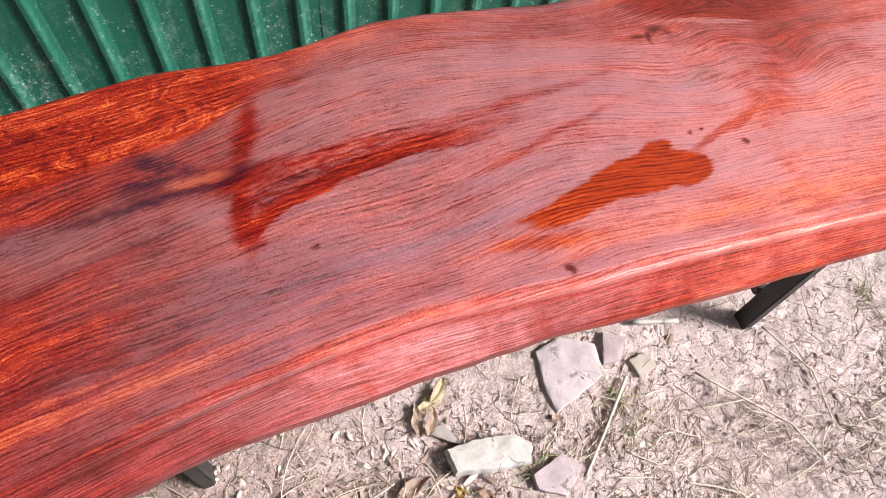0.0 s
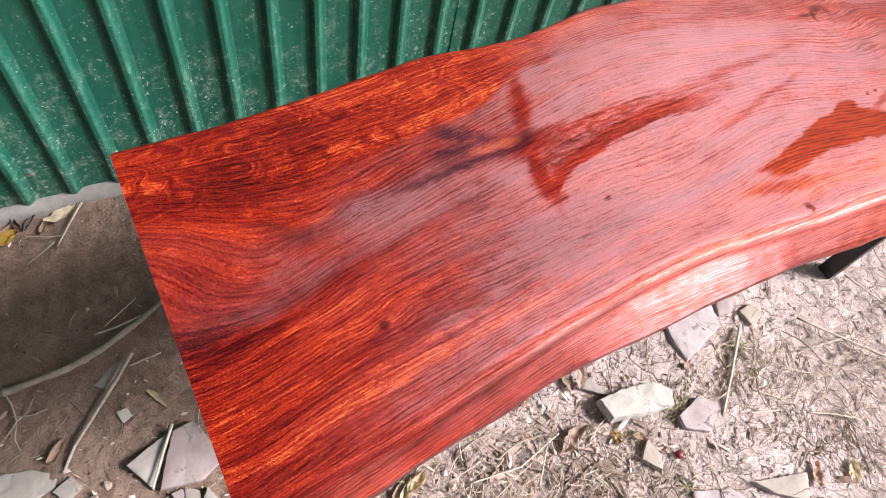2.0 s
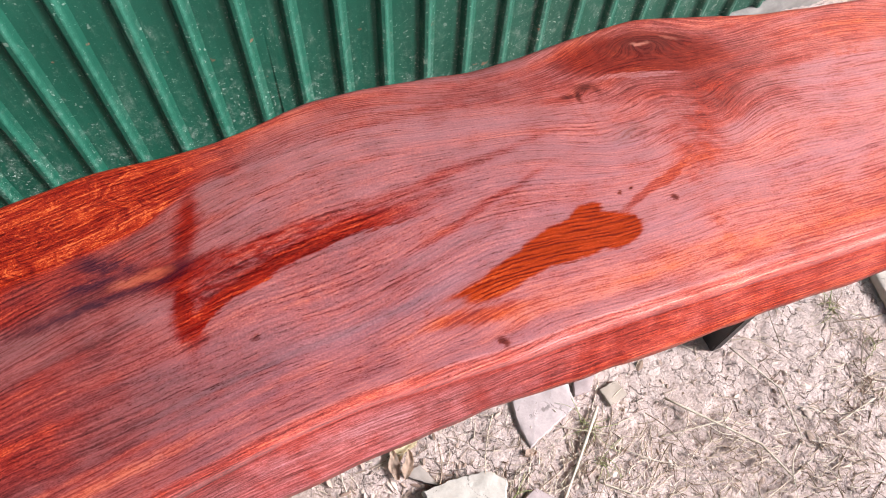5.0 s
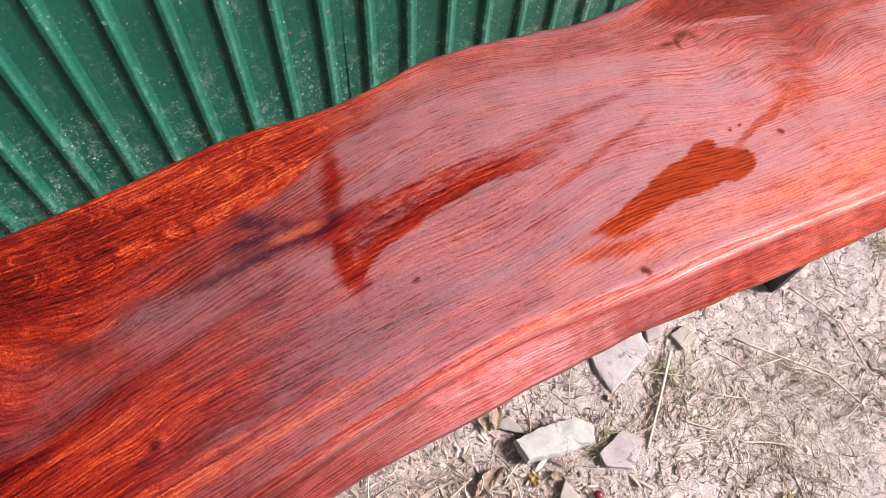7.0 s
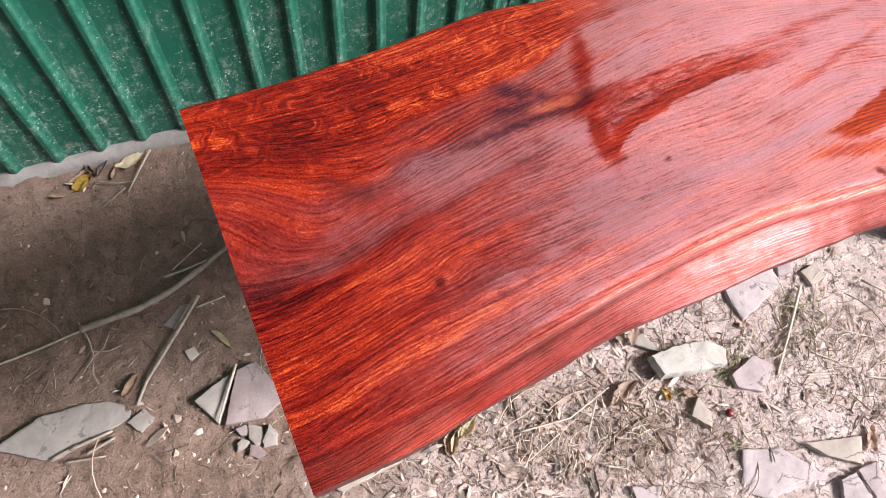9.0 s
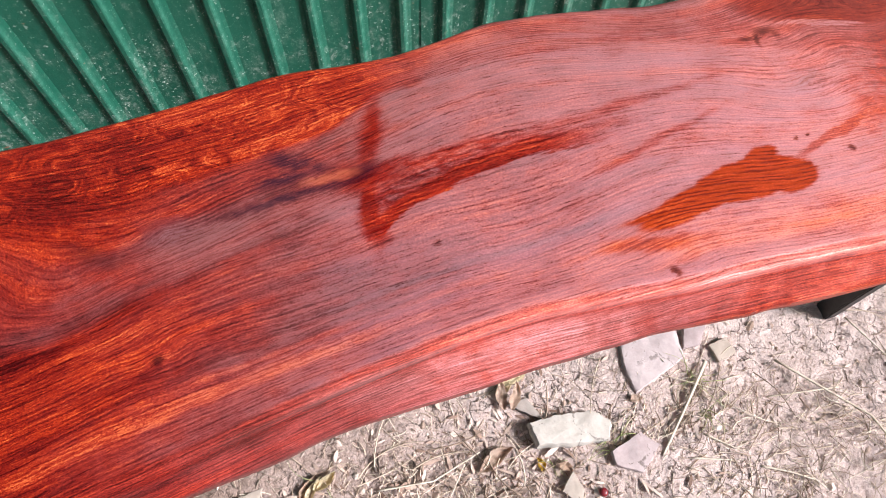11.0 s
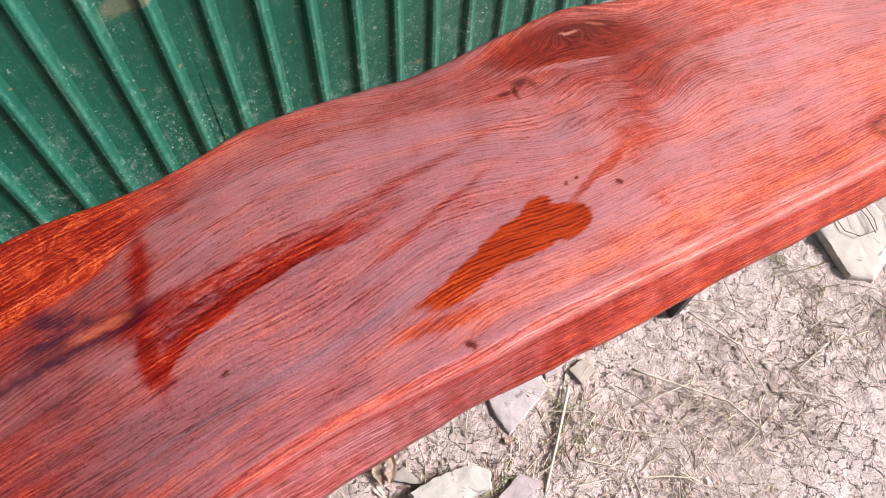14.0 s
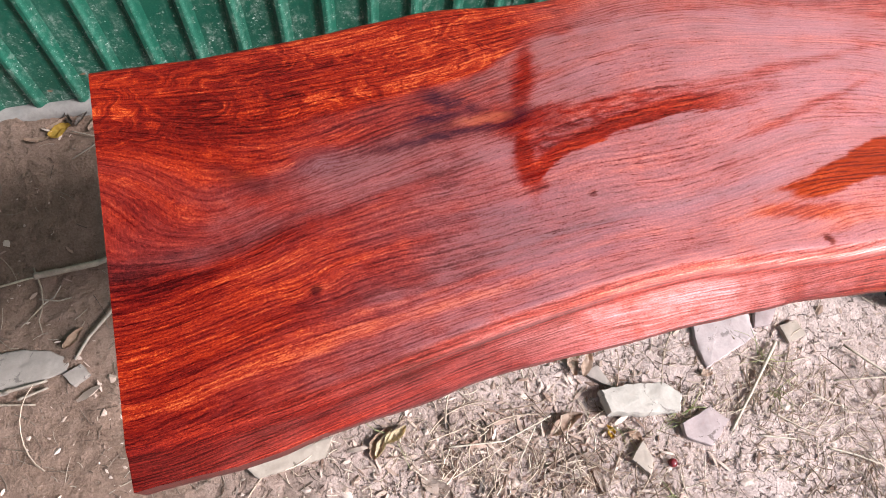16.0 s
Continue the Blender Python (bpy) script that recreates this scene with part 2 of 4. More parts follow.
    # fresh oil, dark and sunk in, against the areas with a dry satin film
    edge_low = ((px + 0.055) * (-1 / 0.105)).op("EXPONENT") * -0.104 + 0.566
    above = py + feather * 0.016 - edge_low
    arm = above.step(-0.003, 0.003) * above.step(0.050, 0.022) * (px + 0.066).step(-0.006, 0.006) * px.step(0.42, 0.22)
    inner = above.step(0.0, 0.02) * (px * 0.05 + 0.602 - py - wob * 0.02).step(-0.010, 0.012) * (px + 0.062).step(-0.005, 0.005) * px.step(0.40, 0.10)
    point = (y + feather * 0.10 + wob * 0.06).step(0.458, 0.492)
    stem = (arm * point).big(inner * point * (mott.step(0.62, 0.40) * 0.30 + 0.62)).big(spot(-0.022, 0.650, 0.016, 0.070, -15, 0.8)).big(spot(-0.045, 0.575, 0.035, 0.022, 10, 0.6)).big(spot(-0.046, 0.522, 0.020, 0.058, -4, 0.5))
    stripe = (spot(0.34, 0.614, 0.19, 0.010, 7, 0.6) * 0.6).big(spot(0.40, 0.543, 0.15, 0.007, 17, 0.7) * 0.55)
    pool = spot(0.520, 0.450, 0.100, 0.034, 5, 0.10).big(spot(0.578, 0.444, 0.050, 0.028, 0, 0.12)).big(spot(0.548, 0.482, 0.032, 0.017, 20, 0.2)).big(spot(0.425, 0.432, 0.105, 0.023, 12, 0.2)).big(spot(0.38, 0.428, 0.085, 0.008, 6, 0.4))
    tongue = spot(0.69, 0.50, 0.10, 0.009, 20, 0.4).big(spot(0.28, 0.475, 0.16, 0.006, 12, 0.7) * 0.6)
    pool2 = spot(0.33, 0.383, 0.080, 0.014, -7, 0.6)
    ruffle = ruffled * (cloud.step(0.3, 0.55) * 0.7 + 0.3)
    flecked = cloud.step(0.62, 0.74) * 0.5
    oil = stem.big(stripe).big(pool).big(pool2 * 0.8).big(tongue * 0.8).big(back_band * (west * 0.55 + 0.45)).big(ruffle * 0.8).big(flecked).big(spot(0.78, 0.745, 0.17, 0.055, -12, 0.35))
    haze = (v - 0.552 + wob * 0.03).op("ABSOLUTE").step(0.050, 0.018) * x.step(0.05, -0.10) * (x.step(-0.60, -0.36) * 0.6 + 0.4)
    # film fades leftward, standing in for the dark reflection on that end
    film = (x + wob * 0.25 - (y - 0.30) * 0.45 + (band - 0.5) * 0.30).step(-0.58, 0.05)
    film = film.big(haze * (cloud.step(0.28, 0.58) * 0.30 + 0.35))
    film = film * (1.0 - (rust * 0.62).sat()) * (1.0 - spot(0.90, 0.640, 0.12, 0.075, -20, 0.8) * 0.45) * (1.0 - oil) * (band.step(0.68, 0.36) * 0.35 + 0.65) * (right * -0.25 + 1.0) * (1.0 - gold * 0.30)
    film = film * (s.noise(x, y * 1.5, 2.9, scale=12, detail=5, rough=0.65).step(0.32, 0.62) * 0.50 + 0.70) * (1.0 - heart * 0.75) * (1.0 - spot(-0.16, 0.605, 0.15, 0.045, 8, 0.7) * 0.40) * (1.0 - x.step(0.05, -0.25) * 0.18) * (1.0 - spot(-0.075, 0.59, 0.06, 0.02, 13, 0.6) * 0.6)
    film = film.big(spot(0.755, 0.704, 0.080, 0.0065, -12, 0.25) * 0.8)
    film = film * 2.25 * (growth.step(0.48, 0.70) * 0.40 + 0.85) * (1.0 - line * 0.46) * (1.0 - dark_line * 0.26) * (1.0 - thin_line * 0.22) * (fleck.step(0.3, 0.65) * 0.40 + 0.72) * (1.0 - pore * 0.5) * (ribbon.step(0.72, 0.40) * 0.25 + 0.82)
    far_front = spot(1.15, 0.345, 0.45, 0.060, 0, 0.7)
    film = film * (1.0 - eye.big(small).sat() * 0.95) * (1.0 - plugs * 0.75) * (1.0 - far_front * 0.55) * (1.0 - spot(0.80, 0.665, 0.28, 0.13, -8, 0.7) * 0.38)
    # below the arris: milky on the near half, oiled and orange further on, with a rubbed edge and its highlight put
    # into the colour
    face_oil = face * (x + wob * 0.8).step(0.12, 0.50) * (cloud.step(0.62, 0.36) * 0.45 + 0.35)
    worn_highlight = (da + wob * 0.004 + 0.003).op("ABSOLUTE").step(0.0040, 0.0010) * x.step(-0.35, 0.05) * (cloud.step(0.30, 0.50) * 0.5 + 0.5)
    arris = (da - 0.004).op("ABSOLUTE").step(0.018, 0.007)
    film = film * (1.0 - face_oil) * (1.0 - face * 0.70) * (1.0 - arris * 0.72)
    # milky pink of the film, with part of its sky reflection painted as base colour
    dry = film * (cloud * 0.6 + 0.7)
    base = s.mix(base, (0.58, 0.26, 0.28), (dry * 0.24 * (fleck.step(0.25, 0.65) * 0.6 + 0.4)).sat())
    base = s.mix(base, s.mix(base, (0.80, 0.42, 0.55), 1.0, "MULTIPLY"), (stem.big(stripe) * (mott.step(0.62, 0.40) * 0.75 + 0.25)).sat())
    base = s.mix(base, (0.22, 0.015, 0.003), pool * 0.45)
    base = s.mix(base, (0.065, 0.004, 0.003), pool * line * 0.80)
    base = s.mix(base, s.mix(base, (0.52, 0.080, 0.008), 0.20), pool.big(pool2) * (1.0 - line))
    base = s.mix(base, (0.70, 0.42, 0.40), worn_highlight * 0.12)
    sheen = (1.0 - x.step(0.15, -0.35) * 0.48) * (1.0 - face * 0.4) * (1.0 - heart) * (dash.step(0.38, 0.62) * 0.6 + 0.4) * (1.0 - dark_line * 0.7) * (1.0 - pool * 0.7) * (1.0 - far_front * 0.6) * (1.0 - face_oil * 0.6) * (1.0 - arris * 0.8)
    # mauve puts the sky's reflected colour into the gloss tint by place
    mauve = (spot(0.42, 0.630, 0.42, 0.13, 0, 0.8) * 0.7 + hue.step(0.56, 0.40) * 0.5 + face * 0.7 + haze * 0.4).sat()
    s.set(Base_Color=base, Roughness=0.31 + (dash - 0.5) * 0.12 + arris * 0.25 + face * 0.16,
          Specular_IOR_Level=(film + 0.05 + sheen * 0.46).sat(), IOR=2.5,
          Specular_Tint=s.mix((1.0, 0.22, 0.13), s.mix((1.0, 0.50, 0.46), (1.0, 0.56, 0.60), mauve), film.sat()),
          Coat_Weight=(film * 0.09).sat(), Coat_Roughness=0.25, Coat_IOR=1.5)
    s.bump(growth * 0.5 - line * 0.22 - pore * 0.6 + fleck * 0.4 + mid * 2.0, 0.0006, 0.16)
    return s.material


def sheet_green():
    s = Shader("painted_sheet")
    where = s.tree.nodes.new("ShaderNodeSeparateXYZ")
    s.tree.links.new(s.tree.nodes.new("ShaderNodeNewGeometry").outputs["Position"], where.inputs[0])
    x, y, z = (Ex(s.tree, o) for o in where.outputs)
    big = s.noise(x, y, z * 0.6, scale=5, detail=4)
    grime = s.noise(x * 1.3, y, z, scale=46, detail=7, rough=0.8)
    blot = s.noise(x, y, z, scale=11, detail=5, rough=0.7)
    speck = s.noise(x, y, z, scale=120, detail=3, rough=0.7).step(0.62, 0.69)
    drop = s.noise(x, y, z, scale=62, detail=2, rough=0.5).step(0.705, 0.745)
    crest = (((x + 0.600) * (1 / PITCH) + 20.0).op('FRACT') - 0.10).op('ABSOLUTE').step(0.055, 0.015)
    splash = (z + (big - 0.5) * 0.45).step(0.62, 0.10)
    smear = s.noise(x * 34, y, z * 9, scale=1, detail=5, rough=0.7).step(0.52, 0.72) * blot.step(0.40, 0.62) * grime.step(0.36, 0.58)
    dust = (grime.step(0.47, 0.70) * splash * blot.step(0.32, 0.6) + grime.step(0.56, 0.76) * 0.45 + smear * 0.55).sat()
    base = s.mix((0.0045, 0.058, 0.036), (0.0135, 0.122, 0.077), (big * 0.7 + blot * 0.5 - 0.1).sat())
    base = s.mix(base, (0.30, 0.38, 0.32), dust * 0.72)
    base = s.mix(base, (0.50, 0.58, 0.50), (speck * (blot.step(0.35, 0.65) * 0.5 + splash * 0.5).sat() + drop * 0.3).sat())
    base = s.mix(base, (0.07, 0.24, 0.17), crest * (grime.step(0.35, 0.6) * 0.40))
    rust = s.noise(x, y, z, scale=21, detail=3).step(0.715, 0.75)
    base = s.mix(base, (0.26, 0.13, 0.08), rust * 0.75)
    # a scraped and rusted dent
    ux, uz = (x - 0.125 + (grime - 0.5) * 0.08) * (1 / 0.07), (z - 0.735 - (x - 0.125) * 0.25 + (blot - 0.5) * 0.05) * (1 / 0.028)
    scrape = (ux * ux + uz * uz).step(1.2, 0.4)
    base = s.mix(base, (0.20, 0.19, 0.12), scrape * 0.6)
    hx, hz = (x - 0.130) * (1 / 0.012), (z - 0.757) * (1 / 0.006)
    base = s.mix(base, (0.10, 0.04, 0.02), (hx * hx + hz * hz + (grime - 0.5) * 1.5).step(1.2, 0.6))
    s.set(Base_Color=base, Roughness=0.42 + dust * 0.4, Specular_IOR_Level=0.40)
    return s.bump(big * 2.0 + blot * 0.8 + grime * 0.4 + speck * 0.3, 0.003, 0.6).material


def soil():
    s = Shader("dry_clay")
    x, y = s.x, s.y
    wx = x + (s.noise(x, y, 2.0, scale=20, detail=4, rough=0.65) - 0.5) * 0.07
    wy = y + (s.noise(x, y, 5.0, scale=20, detail=4, rough=0.65) - 0.5) * 0.07
    big = s.noise(x, y, 0.0, scale=2.6, detail=4)
    mid = s.noise(x, y, 1.0, scale=30, detail=6, rough=0.7)
    fine = s.noise(x, y, 3.0, scale=190, detail=4, rough=0.75)
    crack = s.cells(wx, wy, scale=19, feature="DISTANCE_TO_EDGE").step(0.026, 0.0) * big.step(0.40, 0.56) * (x * 0.70 - y * 0.70).step(-0.75, -0.25)
    pit = s.noise(x, y, 6.0, scale=75, detail=3, rough=0.65).step(0.40, 0.28)
    fibre = s.noise(x * 60 + mid * 40, y * 260, 2.0, scale=1, detail=3, rough=0.6).step(0.60, 0.70)
    fibre2 = s.noise(x * 240, y * 55 + mid * 50, 4.0, scale=1, detail=3, rough=0.6).step(0.62, 0.72)
    base = s.ramp((mid * 0.65 + fine * 0.55 + (big - 0.5) * 0.4 - 0.08).sat(), [(0.22, (0.23, 0.17, 0.14)), (0.44, (0.50, 0.392, 0.348)), (0.66, (0.72, 0.588, 0.545))])
    # browner soil towards the back left, with the shade there put into its colour
    shaded_earth = (x * 0.70 - y * 0.70 + (big - 0.5) * 0.4 + (mid - 0.5) * 0.25).step(0.06, -0.80)
    base = s.mix(base, (0.66, 0.56, 0.43), (fibre + fibre2).sat() * (0.40 - shaded_earth * 0.25))
    base = s.mix(base, s.mix(base, (0.45, 0.385, 0.325), 1.0, "MULTIPLY"), shaded_earth)
    base = s.mix(base, (0.10, 0.07, 0.055), (crack * 0.7).big(pit * 0.22))
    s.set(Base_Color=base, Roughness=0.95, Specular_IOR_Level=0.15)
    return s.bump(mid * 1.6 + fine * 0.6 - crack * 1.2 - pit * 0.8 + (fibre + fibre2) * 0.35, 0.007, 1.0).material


def speckled(name, dark, light, scale=40, rough=0.85, bump=0.002, tint=0.25, spec=0.25, cracked=False):
    """Stone, mortar, bark, dry stems: two tones at two scales, each piece a little different."""
    s = Shader(name)
    a = s.noise(s.x, s.y, s.z, scale=scale, detail=5, rough=0.65)
    b = s.noise(s.x, s.y, s.z, scale=scale * 0.2, detail=2)
    r = s.random()
    stain = s.noise(s.x, s.y, s.z, scale=scale * 0.55, detail=6, rough=0.75).step(0.46, 0.66)
    base = s.mix(dark, light, ((a * 0.6 + b * 0.6) - 0.1).step(0.30, 0.70))
    base = s.mix(base, s.mix(base, dark, 0.8), stain * 0.7)
    if cracked:
        split = s.cells(s.x + r * 7.0 + (a - 0.5) * 0.03, s.y + r * 3.0 + (a - 0.5) * 0.03, scale=9, feature="DISTANCE_TO_EDGE").step(0.020, 0.004)
        base = s.mix(base, s.mix(base, (0.30, 0.26, 0.24), 1.0, "MULTIPLY"), split * stain.step(0.1, 0.5) * 0.9)
    base = s.mix(base, s.mix(base, (1.0, 0.98, 0.95), 0.5), r * tint)
    s.set(Base_Color=base, Roughness=rough, Specular_IOR_Level=spec)
    return s.bump(a, bump, 0.7).material


def litter(name, stops, rough=0.8):
    """Loose bits: every piece takes its own tone."""
    s = Shader(name)
    g = s.noise(s.x, s.y, s.z, scale=220, detail=2)
    s.set(Base_Color=s.ramp((s.island() + (g - 0.5) * 0.3).sat(), stops), Roughness=rough, Specular_IOR_Level=0.2)
    return s.material


WOOD = slab_wood()
SHEET = sheet_green()
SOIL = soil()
MORTAR = speckled("mortar", (0.15, 0.135, 0.12), (0.26, 0.24, 0.22), 30, bump=0.004)
STONE_PINK = speckled("pink_stone", (0.29, 0.225, 0.22), (0.45, 0.37, 0.36), 45, cracked=True)
STONE_WHITE = speckled("white_stone", (0.32, 0.285, 0.24), (0.51, 0.475, 0.42), 35, bump=0.004, cracked=True)
STONE_GREY = speckled("grey_stone", (0.19, 0.155, 0.13), (0.31, 0.265, 0.225), 45, cracked=True)
STONE_CREAM = speckled("cream_stone", (0.30, 0.25, 0.205), (0.45, 0.385, 0.32), 30, cracked=True)
BRICKISH = speckled("dull_red_stone", (0.15, 0.085, 0.08), (0.27, 0.215, 0.195), 22, cracked=True)
STEEL = speckled("black_steel", (0.008, 0.007, 0.007), (0.022, 0.019, 0.018), 60, rough=0.5, bump=0.0006, tint=0.02, spec=0.4)
DARK_BLOCKER = speckled("dark_blocker", (0.035, 0.03, 0.026), (0.075, 0.062, 0.052), 9, bump=0.002, tint=0.0)
CANE = speckled("dry_cane", (0.34, 0.28, 0.20), (0.60, 0.53, 0.42), 60)
OLD_CANE = speckled("old_cane", (0.20, 0.155, 0.115), (0.42, 0.35, 0.27), 60)
DARK_BARK = speckled("dark_bark", (0.07, 0.05, 0.04), (0.24, 0.18, 0.14), 60, bump=0.002)
BARK = speckled("brown_bark", (0.36, 0.265, 0.21), (0.60, 0.48, 0.40), 70, bump=0.002)
YELLOW_LEAF = speckled("yellow_leaf", (0.42, 0.25, 0.03), (0.62, 0.42, 0.08), 80, bump=0.001)
PALE_LEAF = speckled("pale_leaf", (0.55, 0.45, 0.27), (0.84, 0.74, 0.52), 60, bump=0.001)
DRY_LEAF = speckled("dry_leaf", (0.38, 0.25, 0.17), (0.64, 0.47, 0.35), 60, bump=0.001)
GRASS = speckled("green_grass", (0.20, 0.24, 0.07), (0.52, 0.53, 0.26), 90, bump=0.0005)
BERRY = speckled("red_berry", (0.09, 0.006, 0.010), (0.22, 0.015, 0.02), 50, rough=0.35, bump=0.0003, tint=0.0, spec=0.5)
STRAW = litter("straw", [(0.0, (0.16, 0.11, 0.08)), (0.25, (0.34, 0.26, 0.195)), (0.6, (0.54, 0.44, 0.345)), (1.0, (0.78, 0.69, 0.57))])
# darker copy of the straw, with shade put into its colour
SHADED_STRAW = litter("old_straw", [(0.0, (0.09, 0.065, 0.05)), (0.4, (0.18, 0.14, 0.11)), (0.8, (0.32, 0.26, 0.205)), (1.0, (0.48, 0.41, 0.33))])
FLAKES = litter("flakes", [(0.0, (0.12, 0.075, 0.055)), (0.3, (0.29, 0.20, 0.155)), (0.65, (0.47, 0.36, 0.295)), (1.0, (0.60, 0.49, 0.42))], 0.85)
CHIPS = litter("chips", [(0.0, (0.20, 0.14, 0.105)), (0.25, (0.38, 0.29, 0.235)), (0.7, (0.52, 0.42, 0.36)), (1.0, (0.62, 0.53, 0.46))], 0.95)


# ---- building helpers ----
def mesh_of(name, verts, faces, material, smooth=False):
    me = bpy.data.meshes.new(name)
    me.from_pydata([tuple(map(float, v)) for v in verts], [], faces)
    me.materials.append(material)
    if smooth:
        me.polygons.foreach_set("use_smooth", [True] * len(me.polygons))
    me.update()
    return me


def part(name, bm, material, parent, label=""):
    me = bpy.data.meshes.new(name)
    bmesh.ops.recalc_face_normals(bm, faces=bm.faces)
    bm.to_mesh(me)
    bm.free()
    me.materials.append(material)
    ob = new(name, me)
    ob.parent = parent
    return tagged(ob, label)


def wave(x, y, seed, freq):
    """Smooth numpy noise, about -1 to 1."""
    rng = np.random.RandomState(seed)
    total = np.zeros(np.broadcast(x, y).shape)
    for _ in range(7):
        a, p, f = rng.uniform(0, 2 * np.pi), rng.uniform(0, 2 * np.pi), freq * rng.uniform(0.6, 1.6)
        q = rng.uniform(0, 2 * np.pi)
        total = total + np.sin((x * np.cos(a) + y * np.sin(a)) * f + p + 1.3 * np.sin((x * np.sin(a) - y * np.cos(a)) * f * 0.7 + q))
    return total / 4.0


def ease(v, lo, hi):
    t = np.clip((v - lo) / (hi - lo), 0, 1)
    return t * t * (3 - 2 * t)


WALL_Y = 1.250


def ground_base(x, y):
    """The yard's level: it banks up towards the wall."""
    z = -0.005 + 0.029 * np.clip(x, -3, 3) - 0.039 * np.clip(y, -3, 1.3)
    return z + ease(y, 0.72, 1.22) * (0.125 + 0.045 * ease(x, 0.2, 1.2))


def ground_z(x, y):
    z = ground_base(x, y)
    return z + 0.010 * wave(x, y, 1, 9) + 0.0045 * wave(x, y, 2, 34) + 0.002 * wave(x, y, 3, 110)


# ---- ground: one sheet, fine near the slab and coarse far away ----
def axis(lo, hi, step, far):
    mid = list(np.arange(lo, hi, step))
    out, d, left, right = [], step, lo, hi
    edge_l, edge_r = [], []
    while left > -far:
        d *= 1.35
        left -= d
        edge_l.append(left)
    d = step
    while right < far:
        d *= 1.35
        right += d
        edge_r.append(right)
    return np.array(edge_l[::-1] + mid + [hi] + edge_r)


gx, gy = axis(-1.9, 2.7, 0.0105, 120), axis(-0.6, 1.26, 0.0105, 120)
XX, YY = np.meshgrid(gx, gy)
ZZ = ground_z(XX, YY) + 0.0022 * np.random.RandomState(4).normal(size=XX.shape) * (np.abs(XX) < 3) * (np.abs(YY) < 2)
nx, ny = len(gx), len(gy)
idx = np.arange(nx * ny).reshape(ny, nx)
quads = np.stack([idx[:-1, :-1], idx[:-1, 1:], idx[1:, 1:], idx[1:, :-1]], -1).reshape(-1, 4)
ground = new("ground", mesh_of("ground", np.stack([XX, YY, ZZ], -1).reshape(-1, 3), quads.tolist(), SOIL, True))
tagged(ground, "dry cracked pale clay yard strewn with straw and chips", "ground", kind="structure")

# ---- wall of ribbed sheets ----
wall = tagged(new("wall_north"), "green painted ribbed metal sheet wall, dusty at its foot", "wall", kind="structure")


def sheet_profile(count):
    """Plan of one sheet: flat pans with raised ribs towards the yard."""
    line = []
    for k in range(count):
        b = k * PITCH
        line += [(b - 0.055, 0), (b - 0.034, -0.0015), (b - 0.012, 0), (b - 0.007, -0.011), (b - 0.003, -0.0140), (b + 0.005, -0.0145), (b + 0.009, -0.0128), (b + 0.018, -0.0050), (b + 0.027, 0)]
    line.append((count * PITCH - 0.050, 0))
    return line


def sheet(count, height):
    line = sheet_profile(count)
    bm = bmesh.new()
    levels = 14
    rows = []
    for j in range(levels + 1):
        z = height * j / levels
        rows.append([bm.verts.new((px, py + 0.0025 * math.sin(3.1 * z + px * 9), z)) for px, py in line])
    back = [[bm.verts.new((vt.co.x, vt.co.y + 0.0009, vt.co.z)) for vt in row] for row in rows]
    for grid in (rows, back):
        for a, b in zip(grid, grid[1:]):
            for i in range(len(line) - 1):
                bm.faces.new((a[i], a[i + 1], b[i + 1], b[i]))
    for a, b in ((rows[0], back[0]), (rows[-1], back[-1])):
        for i in range(len(line) - 1):
            bm.faces.new((a[i], a[i + 1], b[i + 1], b[i]))
    me = bpy.data.meshes.new("sheet")
    bmesh.ops.recalc_face_normals(bm, faces=bm.faces)
    bm.to_mesh(me)
    bm.free()
    me.materials.append(SHEET)
    return me


SHEET_MESH = sheet(8, 2.5)
for k in range(-6, 7):
    ob = new("sheet", SHEET_MESH)
    ob.parent = wall
    ob.location = (RIB0 + 8 * PITCH * k, WALL_Y + (0.0 if k % 2 else 0.0012), -0.01)

# rough mortar footing along the wall
fx = np.arange(-4.8, 5.2, 0.02)
verts, faces = [], []
for i, xx in enumerate(fx):
    w = 0.010 + 0.008 * float(wave(xx, 0.0, 11, 6)) + 0.004 * float(wave(xx, 0.3, 12, 30))
    top = float(ground_base(xx, WALL_Y)) + 0.016 + 0.012 * float(wave(xx, 0.0, 13, 8)) + 0.004 * float(wave(xx, 0, 14, 40)) + 0.035 * float(ease(xx, 0.9, 1.4))
    lowz = float(ground_base(xx, WALL_Y)) - 0.06
    verts += [(xx, WALL_Y - 0.030 - w * 1.6, lowz), (xx, WALL_Y - 0.026 - w, top - 0.018), (xx, WALL_Y - 0.022 - w * 0.4, top - 0.004), (xx, WALL_Y + 0.02, top), (xx, WALL_Y + 0.02, lowz)]
    if i:
        a, b = 5 * (i - 1), 5 * i
        faces += [(a + j, b + j, b + j + 1, a + j + 1) for j in range(4)]
footing = new("footing", mesh_of("footing", verts, faces, MORTAR, True))
tagged(footing, "rough grey mortar footing along the wall", "footing", kind="structure")


# plain roof and side wall added outside the view, to cut light and darken reflections on the left
def plate(name, lo, hi, material, label, category):
    bm = bmesh.new()
    bmesh.ops.create_cube(bm, size=1)
    bmesh.ops.scale(bm, vec=[h - l for l, h in zip(lo, hi)], verts=bm.verts)
    bmesh.ops.translate(bm, vec=[(h + l) / 2 for l, h in zip(lo, hi)], verts=bm.verts)
    bmesh.ops.bevel(bm, geom=list(bm.edges), offset=0.01, segments=1, affect="EDGES")
    me = bpy.data.meshes.new(name)
    bm.to_mesh(me)
    bm.free()
    me.materials.append(material)
    return tagged(new(name, me), label, category, kind="structure")


